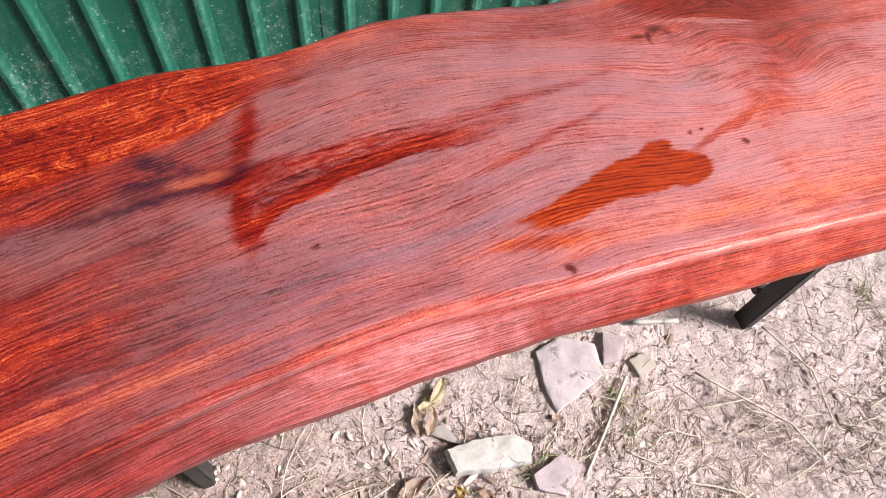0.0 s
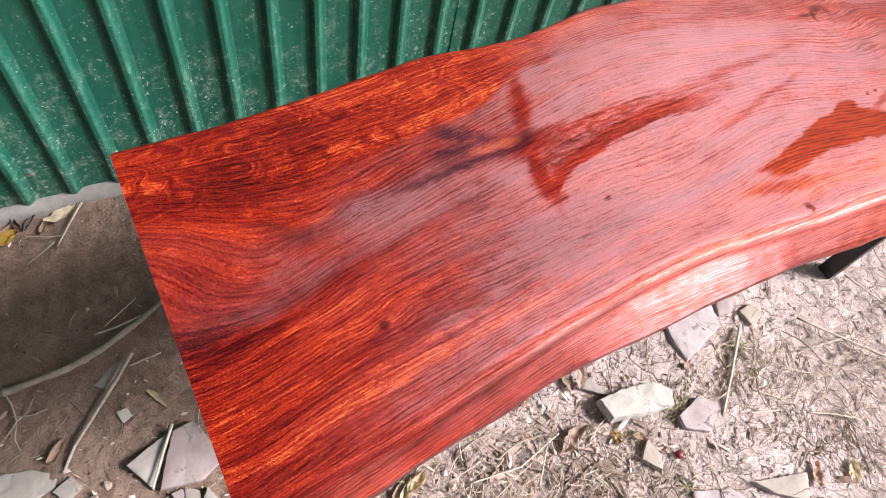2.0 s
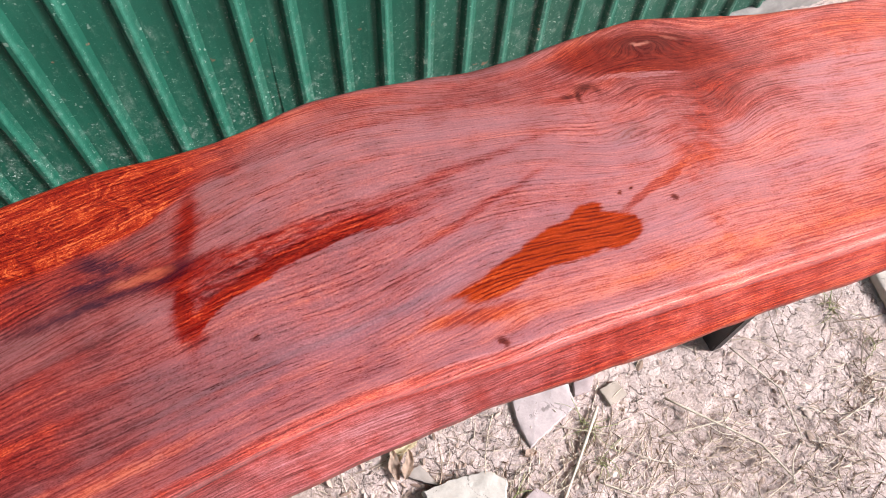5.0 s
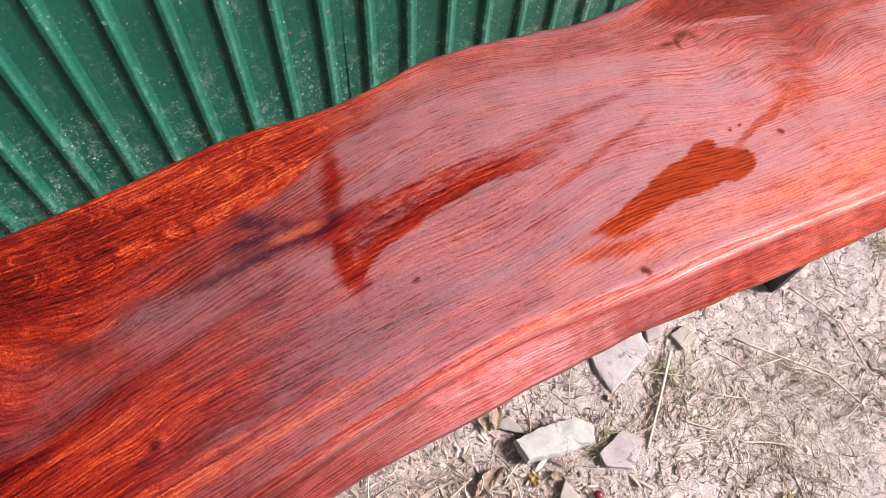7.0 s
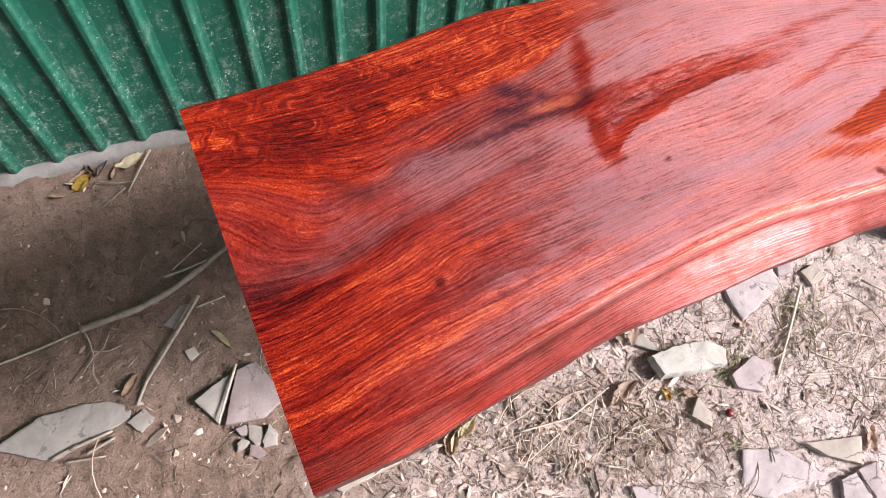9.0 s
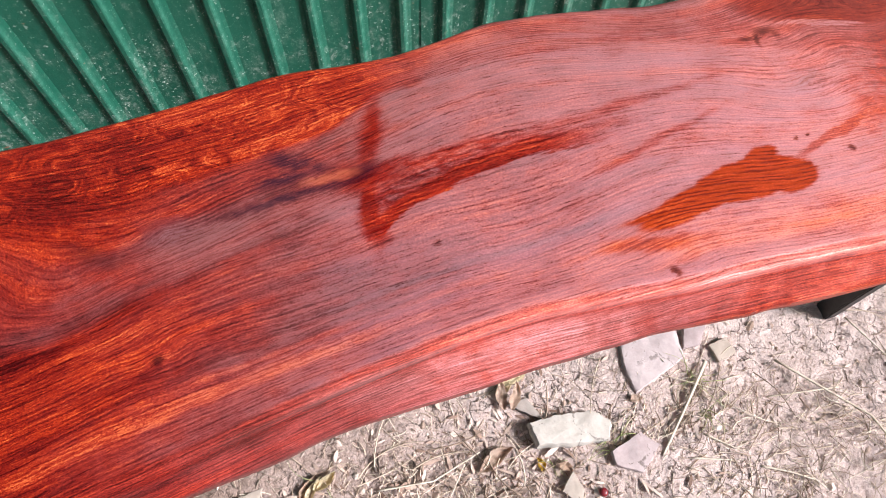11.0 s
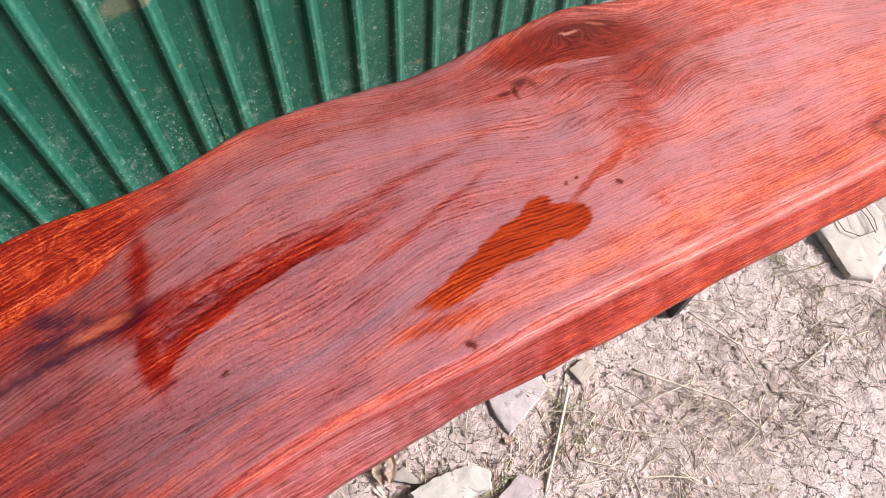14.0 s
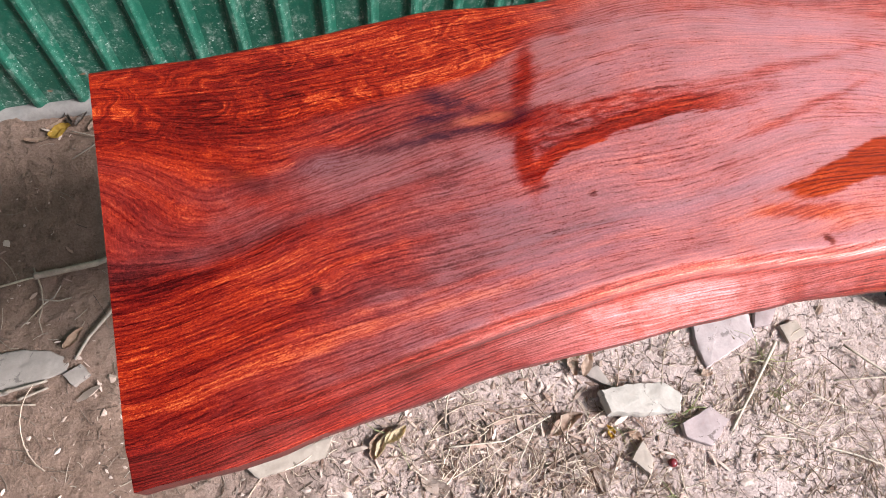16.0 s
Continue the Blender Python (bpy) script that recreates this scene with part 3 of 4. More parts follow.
plate("roof", (-6.0, -1.2, 3.10), (-0.25, 2.2, 3.16), DARK_BLOCKER, "plain dark unseen roof added to cut sky light and darken reflections", "roof")
plate("wall_west", (-3.06, -1.2, -0.2), (-3.0, 1.2, 3.098), DARK_BLOCKER, "plain dark unseen side wall added to cut sky light on the left", "wall")


# ---- the slab ----
def slab_top(x, y):
    return 0.7921 - 0.0203 * x + 0.0159 * y


BACK = ((-0.63, 0.730), (-0.45, 0.739), (-0.30, 0.759), (-0.12, 0.788), (0.0, 0.783), (0.08, 0.788), (0.21, 0.820), (0.30, 0.821), (0.40, 0.812), (0.50, 0.799), (0.58, 0.804), (0.72, 0.820), (0.82, 0.827), (0.92, 0.800), (1.06, 0.766), (1.25, 0.745), (1.45, 0.735))
ARRIS = ((-0.63, 0.205), (-0.50, 0.215), (-0.384, 0.228), (-0.285, 0.248), (-0.16, 0.276), (0.0, 0.304), (0.13, 0.317), (0.28, 0.311), (0.37, 0.306), (0.50, 0.309), (0.70, 0.304), (0.93, 0.298), (1.45, 0.299))
FRONT = ((-0.63, 0.163), (-0.484, 0.176), (-0.36, 0.200), (-0.25, 0.217), (-0.15, 0.237), (0.0, 0.246), (0.17, 0.260), (0.31, 0.267), (0.45, 0.264), (0.59, 0.261), (0.75, 0.264), (1.0, 0.260), (1.45, 0.257))


def along(table, x):
    """A smooth curve through a few places along the slab."""
    xs, ys = [p[0] for p in table], [p[1] for p in table]
    return sum(float(np.interp(x + d, xs, ys)) for d in (-0.03, -0.015, 0, 0.015, 0.03)) / 5


GRAIN_X, GRAIN_Y = np.linspace(-0.66, 1.46, 13), np.linspace(0.16, 0.84, 6)
GRAIN_SWING = np.array((
    (0.092, 0.022, 0.084, -0.09, 0.031, -0.004), (0.048, 0.0, 0.034, 0.03, -0.005, -0.024), (0.033, 0.039, -0.021, 0.024, -0.044, 0.034),
    (-0.019, 0.023, 0.027, -0.03, 0.05, -0.102), (0.021, -0.004, 0.003, -0.008, -0.059, 0.041), (-0.007, 0.012, 0.016, -0.006, -0.029, -0.062),
    (0.025, -0.006, -0.021, -0.018, -0.027, -0.014), (0.007, -0.013, 0.034, -0.032, -0.021, 0.047), (-0.02, 0.04, -0.063, 0.056, -0.015, -0.127),
    (0.022, -0.038, 0.071, -0.097, 0.039, -0.038), (-0.024, 0.042, -0.048, 0.055, -0.05, 0.007), (0.015, -0.033, 0.039, -0.049, 0.011, -0.046),
    (0.004, 0.026, -0.018, 0.047, 0.007, 0.056)))


def grain_line(x, y):
    """Constant along each line of the grain: it swings with the trunk's outline and runs round the knots."""
    v = y + np.zeros_like(x)
    for cx, row in zip(GRAIN_X, GRAIN_SWING):
        for cy, a in zip(GRAIN_Y, row):
            v = v + a * np.exp(-((x - cx) / 0.20) ** 2 - ((y - cy) / 0.16) ** 2)

    def near(cx, cy, rx, ry):
        return np.hypot((x - cx) / rx, (y - cy + (x - cx) * 0.15) / ry)
    for cx, cy, rx, ry, rise in ((0.803, 0.766, 0.085, 0.034, 0.030), (0.690, 0.604, 0.060, 0.035, 0.014), (0.655, 0.706, 0.030, 0.014, 0.010), (-0.335, 0.553, 0.050, 0.035, 0.010), (-0.362, 0.368, 0.020, 0.014, 0.006), (0.352, 0.336, 0.025, 0.015, 0.008)):
        r = near(cx, cy, rx, ry)
        v = v + rise * r * np.exp(-(r / 1.5) ** 2)
    v = v + (x - 0.80) * 0.55 * np.exp(-near(0.815, 0.590, 0.070, 0.080) ** 2)
    return v + (x + 0.55) * 0.22 * np.exp(-near(-0.53, 0.500, 0.09, 0.06) ** 2)


def build_slab():
    cols = 520
    verts, faces, edges = [], [], []
    count = 0
    for i in range(cols + 1):
        s = i / cols
        ring = []
        xm = -0.61 + s * 2.038
        b, a, f = along(BACK, xm), along(ARRIS, xm), along(FRONT, xm)
        b += 0.0012 * float(wave(xm, 0, 31, 60))
        f += 0.0014 * float(wave(xm, 0, 32, 50))
        prof = []
        drop = 0.012 + 0.026 * float(ease(xm, -0.60, -0.18))
        prof += [(b - 0.030, -0.072), (b - 0.010, -0.066), (b - 0.002, -0.050), (b + 0.002, -0.030), (b + 0.0015, -0.010), (b, -0.003), (b - 0.003, -0.0006)]
        for k in range(1, 90):
            t = k / 90
            prof.append((b - 0.003 + (a + 0.018 - b + 0.003) * t, 0.0))
        prof += [(a + 0.007, -0.0003), (a + 0.003, -0.0012), (a - 0.001, -0.0032), (a - 0.005, -0.0062)]
        for k in range(1, 9):
            t = k / 8
            prof.append((a - 0.005 + (f - a + 0.005) * t, -0.0062 - (drop - 0.0030) * t ** 1.04))
        prof += [(f + 0.001, -0.066), (f + 0.008, -0.074), (f + 0.03, -0.078)]
        for k in range(1, 6):
            prof.append((f + 0.03 + (b - 0.06 - f) * k / 6, -0.078 + 0.006 * k / 6))
        count = len(prof)
        for py, dz in prof:
            # the ends are sawn: the left one a little askew
            xl, xr = -0.628 + (0.730 - py) * 0.066, 1.428
            px = xl + (xr - xl) * s
            verts.append((px, py, slab_top(px, py) + dz))
            edges.append((py - a, b - py))
        if i:
            p, q = count * (i - 1), count * i
            faces += [(p + j, p + (j + 1) % count, q + (j + 1) % count, q + j) for j in range(count)]
    faces.append(tuple(range(count - 1, -1, -1)))
    faces.append(tuple(range(count * cols, count * (cols + 1))))
    place, edge = np.array(verts), np.array(edges)
    place[:, 2] += 0.0007 * wave(place[:, 0], place[:, 1], 33, 7)
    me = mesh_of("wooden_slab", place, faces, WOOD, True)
    grain = np.column_stack([grain_line(place[:, 0], place[:, 1]) + np.minimum(place[:, 2] - slab_top(place[:, 0], place[:, 1]), 0) * 0.6, edge])
    me.attributes.new("grain", "FLOAT_VECTOR", "POINT").data.foreach_set("vector", grain.astype(np.float32).ravel())
    for p in me.polygons[-2:]:
        p.use_smooth = False
    me.set_sharp_from_angle(angle=radians(50))
    bm = bmesh.new()
    bm.from_mesh(me)
    bmesh.ops.recalc_face_normals(bm, faces=bm.faces)
    bm.to_mesh(me)
    bm.free()
    return tagged(new("wooden_slab", me), "long live-edge red hardwood slab, oiled, resting on black steel trestles", "wood slab")


slab = build_slab()


# ---- trestles ----
def bar(a, b, w, d, bevel=0.003):
    """A square tube from a to b."""
    a, b = Vector(a), Vector(b)
    bm = bmesh.new()
    bmesh.ops.create_cube(bm, size=1)
    bmesh.ops.scale(bm, vec=(w, d, (b - a).length), verts=bm.verts)
    bmesh.ops.bevel(bm, geom=list(bm.edges), offset=bevel, segments=2, affect="EDGES")
    turn = Vector((0, 0, 1)).rotation_difference(b - a).to_matrix().to_4x4()
    bmesh.ops.transform(bm, matrix=Matrix.Translation((a + b) / 2) @ turn, verts=bm.verts)
    return bm


def trestle(x, y0, y1):
    th = tagged(new("trestle"), "black square-tube steel trestle standing under the slab", "trestle", "trestles under the slab")
    zt = slab_top(x, 0.5) - 0.0785
    th.location = (x, (y0 + y1) / 2, float(ground_base(x, (y0 + y1) / 2)))
    off = -Vector(th.location)

    def at(px, py, pz):
        return Vector((px, py, pz)) + off
    slope = 0.0159
    part("top_beam", bar(at(x, y0 - 0.05, zt - 0.022 + slope * (y0 - 0.55)), at(x, y1 + 0.05, zt - 0.022 + slope * (y1 - 0.45)), 0.04, 0.04), STEEL, th)
    for y in (y0, y1):
        g = float(ground_base(x, y)) - 0.012
        part("leg", bar(at(x, y, g), at(x, y, zt - 0.048 + slope * (y - 0.5)), 0.03, 0.045), STEEL, th)
    g = float(ground_base(x, y0))
    part("stretcher", bar(at(x, y0 + 0.024, g + 0.12), at(x, y1 - 0.024, g + 0.12), 0.03, 0.03), STEEL, th)
    return th


trestle(1.055, 0.392, 0.66)
trestle(-0.285, 0.395, 0.66)


# ---- stones ----
def shard(name, outline, thick, material, label, lift=0.0, tilt=(0.0, 0.0), rough=0.0013, seed=0):
    """A flat broken stone: its outline, a thickness, a chipped rim and an uneven face."""
    rng = random.Random(seed)
    cx = sum(p[0] for p in outline) / len(outline)
    cy = sum(p[1] for p in outline) / len(outline)
    rim = []
    for (ax, ay), (bx, by) in zip(outline, outline[1:] + outline[:1]):
        n = max(2, int(math.hypot(bx - ax, by - ay) / 0.009))
        for k in range(n):
            t = k / n
            j = rough if k else rough * 0.4
            rim.append((ax + (bx - ax) * t - cx + rng.uniform(-j, j), ay + (by - ay) * t - cy + rng.uniform(-j, j)))
    bm = bmesh.new()
    rings = []
    for scale, z in ((0.93, -0.014), (1.0, 0.0), (1.005, thick * 0.45), (0.99, thick * 0.85), (0.955, thick), (0.85, thick * 1.03), (0.65, thick * 1.05), (0.42, thick * 1.05), (0.2, thick * 1.05)):
        ring = []
        for px, py in rim:
            q = Vector((px * scale * 26 + seed * 7.1, py * scale * 26, seed * 1.7))
            dz = noise.noise(q) * 0.0035 + noise.noise(q * 3.1) * 0.0012 if z > thick * 0.4 else 0.0
            dr = 1 + 0.03 * noise.noise(Vector((px * 18, py * 18, z * 30 + seed)))
            ring.append(bm.verts.new((px * scale * dr, py * scale * dr, z + dz)))
        rings.append(ring)
    n = len(rim)
    for a, b in zip(rings, rings[1:]):
        for i in range(n):
            bm.faces.new((a[i], a[(i + 1) % n], b[(i + 1) % n], b[i]))
    top = bm.verts.new((0, 0, sum(vt.co.z for vt in rings[-1]) / n))
    low = bm.verts.new((0, 0, -0.014))
    for i in range(n):
        bm.faces.new((rings[-1][i], rings[-1][(i + 1) % n], top))
        bm.faces.new((rings[0][(i + 1) % n], rings[0][i], low))
    bmesh.ops.rotate(bm, verts=bm.verts, cent=(0, 0, 0), matrix=Euler((radians(tilt[0]), radians(tilt[1]), 0)).to_matrix())
    me = bpy.data.meshes.new(name)
    bmesh.ops.recalc_face_normals(bm, faces=bm.faces)
    bm.to_mesh(me)
    bm.free()
    me.materials.append(material)
    me.polygons.foreach_set("use_smooth", [True] * len(me.polygons))
    me.set_sharp_from_angle(angle=radians(38))
    ob = new(name, me)
    ob.location = (cx, cy, float(ground_z(cx, cy)) + lift)
    return tagged(ob, label, "stone")


shard("flat_stone", [(0.509, 0.462), (0.577, 0.481), (0.657, 0.438), (0.650, 0.360), (0.504, 0.303), (0.496, 0.355)], 0.016, STONE_PINK, "flat angular pinkish grey stone lying on clay", 0.004, (0, -3), seed=1)
shard("stone_chip", [(0.686, 0.461), (0.739, 0.432), (0.700, 0.382), (0.655, 0.381)], 0.016, STONE_PINK, "small pinkish stone chip beside a larger flat stone", seed=2)
shard("stone_chip", [(0.720, 0.376), (0.770, 0.384), (0.781, 0.342), (0.728, 0.328)], 0.014, STONE_CREAM, "small pale stone chip in the straw", seed=3)
shard("white_stone", [(0.226, 0.296), (0.300, 0.298), (0.384, 0.289), (0.422, 0.253), (0.404, 0.214), (0.310, 0.222), (0.232, 0.238)], 0.024, STONE_WHITE, "chunky weathered white stone block on bare clay", 0.002, (-9, 3), 0.002, seed=4)
shard("flat_stone", [(0.396, 0.188), (0.476, 0.216), (0.515, 0.177), (0.452, 0.126), (0.397, 0.156)], 0.014, STONE_PINK, "flat pale lilac stone beside a white block", seed=5)
shard("stone_chip", [(0.259, 0.132), (0.298, 0.170), (0.311, 0.122), (0.294, 0.090)], 0.014, STONE_CREAM, "small triangular cream stone chip", seed=6)
shard("stone_chip", [(0.189, 0.357), (0.245, 0.361), (0.272, 0.298)], 0.018, STONE_GREY, "small grey stone wedge beside the white block", seed=7)
shard("flat_stone", [(0.476, -0.013), (0.621, -0.046), (0.586, -0.104), (0.518, -0.060)], 0.014, STONE_CREAM, "flat cream stone slip lying on bare clay", seed=8)
shard("flat_stone", [(0.335, 0.022), (0.423, -0.004), (0.503, -0.101), (0.345, -0.101), (0.290, -0.060)], 0.010, STONE_PINK, "flat pale pink stone partly covered by soil", -0.003, (4, -3), seed=9)
shard("flat_stone", [(0.518, -0.115), (0.560, -0.112), (0.574, -0.222), (0.514, -0.189), (0.502, -0.155)], 0.012, STONE_PINK, "split half of a flat lilac grey stone", seed=10)
shard("flat_stone", [(0.566, -0.109), (0.622, -0.108), (0.613, -0.162), (0.606, -0.227), (0.581, -0.222)], 0.013, STONE_PINK, "other half of a split lilac grey stone", seed=20)
shard("stone_chip", [(0.049, 0.036), (0.119, 0.013), (0.100, -0.030), (0.050, -0.020)], 0.014, STONE_PINK, "small pink stone chip in loose soil", seed=11)
shard("flat_stone", [(-1.30, 0.600), (-1.189, 0.640), (-1.105, 0.640), (-1.039, 0.628), (-0.988, 0.598), (-0.995, 0.568), (-1.093, 0.548), (-1.180, 0.530)], 0.010, STONE_GREY, "broad smooth grey stone half sunk in soil", -0.004, seed=12)
shard("stone_chip", [(-0.962, 0.580), (-0.942, 0.553), (-0.977, 0.528), (-1.004, 0.560)], 0.010, STONE_GREY, "small square grey stone chip", seed=13)
shard("stone_chip", [(-0.884, 0.773), (-0.861, 0.757), (-0.811, 0.809), (-0.825, 0.818)], 0.005, STONE_GREY, "thin grey stone splinter beside a stick", seed=21)
shard("stone_chip", [(-0.845, 0.691), (-0.837, 0.662), (-0.815, 0.672), (-0.822, 0.694)], 0.007, STONE_CREAM, "small rounded tan stone chip", seed=22)
shard("broken_stone", [(-0.846, 0.558), (-0.790, 0.585), (-0.742, 0.600), (-0.770, 0.545), (-0.805, 0.488)], 0.013, STONE_GREY, "broken triangular grey stone under a thin stick", 0.0, (3, 0), seed=14)
shard("broken_stone", [(-0.736, 0.598), (-0.690, 0.606), (-0.640, 0.500), (-0.705, 0.468), (-0.792, 0.480), (-0.765, 0.542)], 0.015, BRICKISH, "broken grey stone with a dull red stain", 0.0, (3, 0), seed=24)
for k, (sx, sy, w) in enumerate(((-0.755, 0.452, 0.020), (-0.728, 0.432, 0.028), (-0.762, 0.424, 0.016), (-0.735, 0.398, 0.022), (-0.700, 0.418, 0.024))):
    spin = [(sx + w * r * math.cos(a + 1.9 * k), sy + w * r * math.sin(a + 1.9 * k)) for a, r in ((0.0, 1.3), (1.1 + 0.2 * k, 0.7), (2.6, 1.0), (3.9, 0.6 + 0.1 * k), (5.2, 0.8))]
    shard("stone_chip", spin, 0.010 + 0.002 * k, STONE_GREY if k % 3 else BRICKISH, "small dull rubble chip beside a broken stone", 0.0, (4 * k - 8, 6 - 3 * k), seed=40 + k)
shard("flat_stone", [(-0.610, 0.280), (-0.482, 0.294), (-0.403, 0.306), (-0.421, 0.264), (-0.576, 0.245)], 0.014, STONE_CREAM, "long flat pale stone shard in chips", seed=15)
shard("large_flat_stone", [(1.545, 0.420), (1.660, 0.410), (1.745, 0.372), (1.735, 0.290), (1.640, 0.222), (1.570, 0.196), (1.520, 0.235), (1.532, 0.330)], 0.022, STONE_CREAM, "large flat cream stone lying on dry clay", 0.004, (2, 0), seed=16)
shard("broken_stone", [(2.330, 0.930), (2.430, 0.900), (2.440, 0.800), (2.340, 0.810)], 0.045, STONE_CREAM, "rough pale stone in rubble by the wall", 0, (5, 8), seed=17)


# ---- canes, sticks and straws ----
def cane(name, points, radius, material, label, category="stick", bumps=0.0015, seed=0):
    rng = random.Random(seed)
    pts = []
    for (ax, ay), (bx, by) in zip(points, points[1:]):
        for k in range(6):
            t = k / 6
            pts.append((ax + (bx - ax) * t, ay + (by - ay) * t))
    pts.append(points[-1])
    ox, oy = pts[0]
    oz = float(ground_z(ox, oy))
    verts, faces, sides = [], [], 7
    for i, (px, py) in enumerate(pts):
        qx, qy = pts[min(i + 1, len(pts) - 1)]
        rx, ry = pts[max(i - 1, 0)]
        dx, dy = qx - rx, qy - ry
        ln = math.hypot(dx, dy) or 1
        nxx, nyy = -dy / ln, dx / ln
        r = radius * (1 - 0.35 * i / len(pts)) * (1 + rng.uniform(-0.12, 0.12))
        cz = float(ground_base(px, py)) + 0.012 + r * 0.8
        for k in range(sides):
            a = 2 * math.pi * k / sides
            verts.append((px + nxx * r * math.cos(a) - ox, py + nyy * r * math.cos(a) - oy, cz + r * math.sin(a) - oz))
        if i:
            p, q = sides * (i - 1), sides * i
            faces += [(p + k, p + (k + 1) % sides, q + (k + 1) % sides, q + k) for k in range(sides)]
    faces += [tuple(range(sides - 1, -1, -1)), tuple(range(len(verts) - sides, len(verts)))]
    ob = new(name, mesh_of(name, verts, faces, material, True))
    ob.location = (ox, oy, oz)
    return tagged(ob, label, category)


cane("cane", [(-1.068, 0.817), (-1.044, 0.818), (-0.922, 0.826), (-0.844, 0.844), (-0.749, 0.881), (-0.62, 0.94), (-0.50, 0.99)], 0.0090, OLD_CANE, "long dry bent cane on shaded soil", seed=1)
cane("straw_stem", [(-1.50, 0.775), (-1.163, 0.804), (-1.060, 0.818)], 0.0035, CANE, "thin pale stem lying at the end of a cane", seed=31)
cane("stick", [(-0.782, 0.815), (-0.870, 0.722), (-0.943, 0.642), (-0.974, 0.592)], 0.0048, OLD_CANE, "thin dry stick lying beside a cane", seed=2)
for pts, r in (([(-0.850, 0.884), (-0.800, 0.886), (-0.740, 0.894)], 0.0028), ([(-0.826, 0.895), (-0.740, 0.938)], 0.0018), ([(-0.795, 0.788), (-0.720, 0.795)], 0.0024), ([(0.571, 0.130), (0.660, 0.104)], 0.0026), ([(0.720, 0.074), (0.780, 0.046), (0.824, 0.018)], 0.0026), ([(0.809, 0.045), (0.842, -0.006)], 0.0022), ([(0.621, 0.175), (0.695, 0.114)], 0.0024), ([(-0.15, 0.235), (-0.02, 0.225), (0.10, 0.262)], 0.0024), ([(0.00, 0.170), (0.06, 0.245)], 0.0020), ([(0.86, 0.30), (1.02, 0.12), (1.05, 0.02)], 0.0032), ([(1.08, 0.36), (1.14, 0.22), (1.12, 0.10)], 0.0024), ([(1.22, 0.10), (1.34, 0.12)], 0.0024), ([(0.80, 0.22), (0.98, 0.20)], 0.0022)):
    cane("straw_stem", pts, r, CANE, "dry pale straw stem lying on the ground", seed=int(r * 1e5))
for pts, r in (([(-1.133, 0.540), (-1.036, 0.552)], 0.0045), ([(-1.099, 0.518), (-1.034, 0.535)], 0.0035), ([(-1.175, 0.532), (-1.116, 0.546)], 0.0040), ([(-1.150, 0.515), (-1.060, 0.500)], 0.0032)):
    cane("stick", pts, r, OLD_CANE, "short weathered stick beside a broad grey stone", seed=int(r * 1e5))
cane("straw_stem", [(-0.733, 0.612), (-0.768, 0.550), (-0.803, 0.486)], 0.0036, CANE, "thin pale stem lying across a broken stone", seed=34).location.z += 0.010
for pts, r in (([(-1.070, 0.839), (-1.055, 0.790), (-1.051, 0.745), (-1.080, 0.715), (-1.103, 0.694)], 0.0022), ([(-1.051, 0.745), (-1.025, 0.760), (-1.009, 0.786)], 0.0018), ([(-1.060, 0.760), (-1.015, 0.748), (-0.985, 0.752)], 0.0022), ([(-1.051, 0.745), (-1.060, 0.705), (-1.050, 0.670)], 0.0016)):
    cane("twig", pts, r, OLD_CANE, "thin dry branching twig on shaded soil", seed=int(r * 1e5))
cane("straw_stem", [(-0.945, 1.157), (-0.898, 1.139), (-0.862, 1.132)], 0.0018, OLD_CANE, "thin dry stalk beside a yellow leaf", seed=37)
cane("stick", [(-0.800, 1.205), (-0.850, 1.140), (-0.876, 1.108)], 0.0030, OLD_CANE, "short dry stick near the wall footing", seed=38)
cane("straw_stem", [(-0.880, 1.120), (-0.950, 1.085)], 0.0022, OLD_CANE, "short pale stem on shaded soil", seed=39)
cane("straw_stem", [(0.695, 0.338), (0.60, 0.24), (0.511, 0.152)], 0.0045, CANE, "long pale straw stem on clay", seed=3)
cane("vine", [(1.600, 0.395), (1.592, 0.345), (1.618, 0.312), (1.672, 0.305), (1.690, 0.335), (1.700, 0.402), (1.722, 0.460)], 0.0016, DARK_BARK, "thin dark vine stem lying over a large stone", seed=9).location.z += 0.024
cane("vine", [(1.662, 0.300), (1.678, 0.350), (1.682, 0.420), (1.700, 0.480)], 0.0014, DARK_BARK, "second thin vine stem crossing the large stone", seed=19).location.z += 0.024
cane("stick", [(0.769, 0.463), (0.881, 0.434)], 0.0075, STONE_WHITE, "short bleached white stick", seed=4)


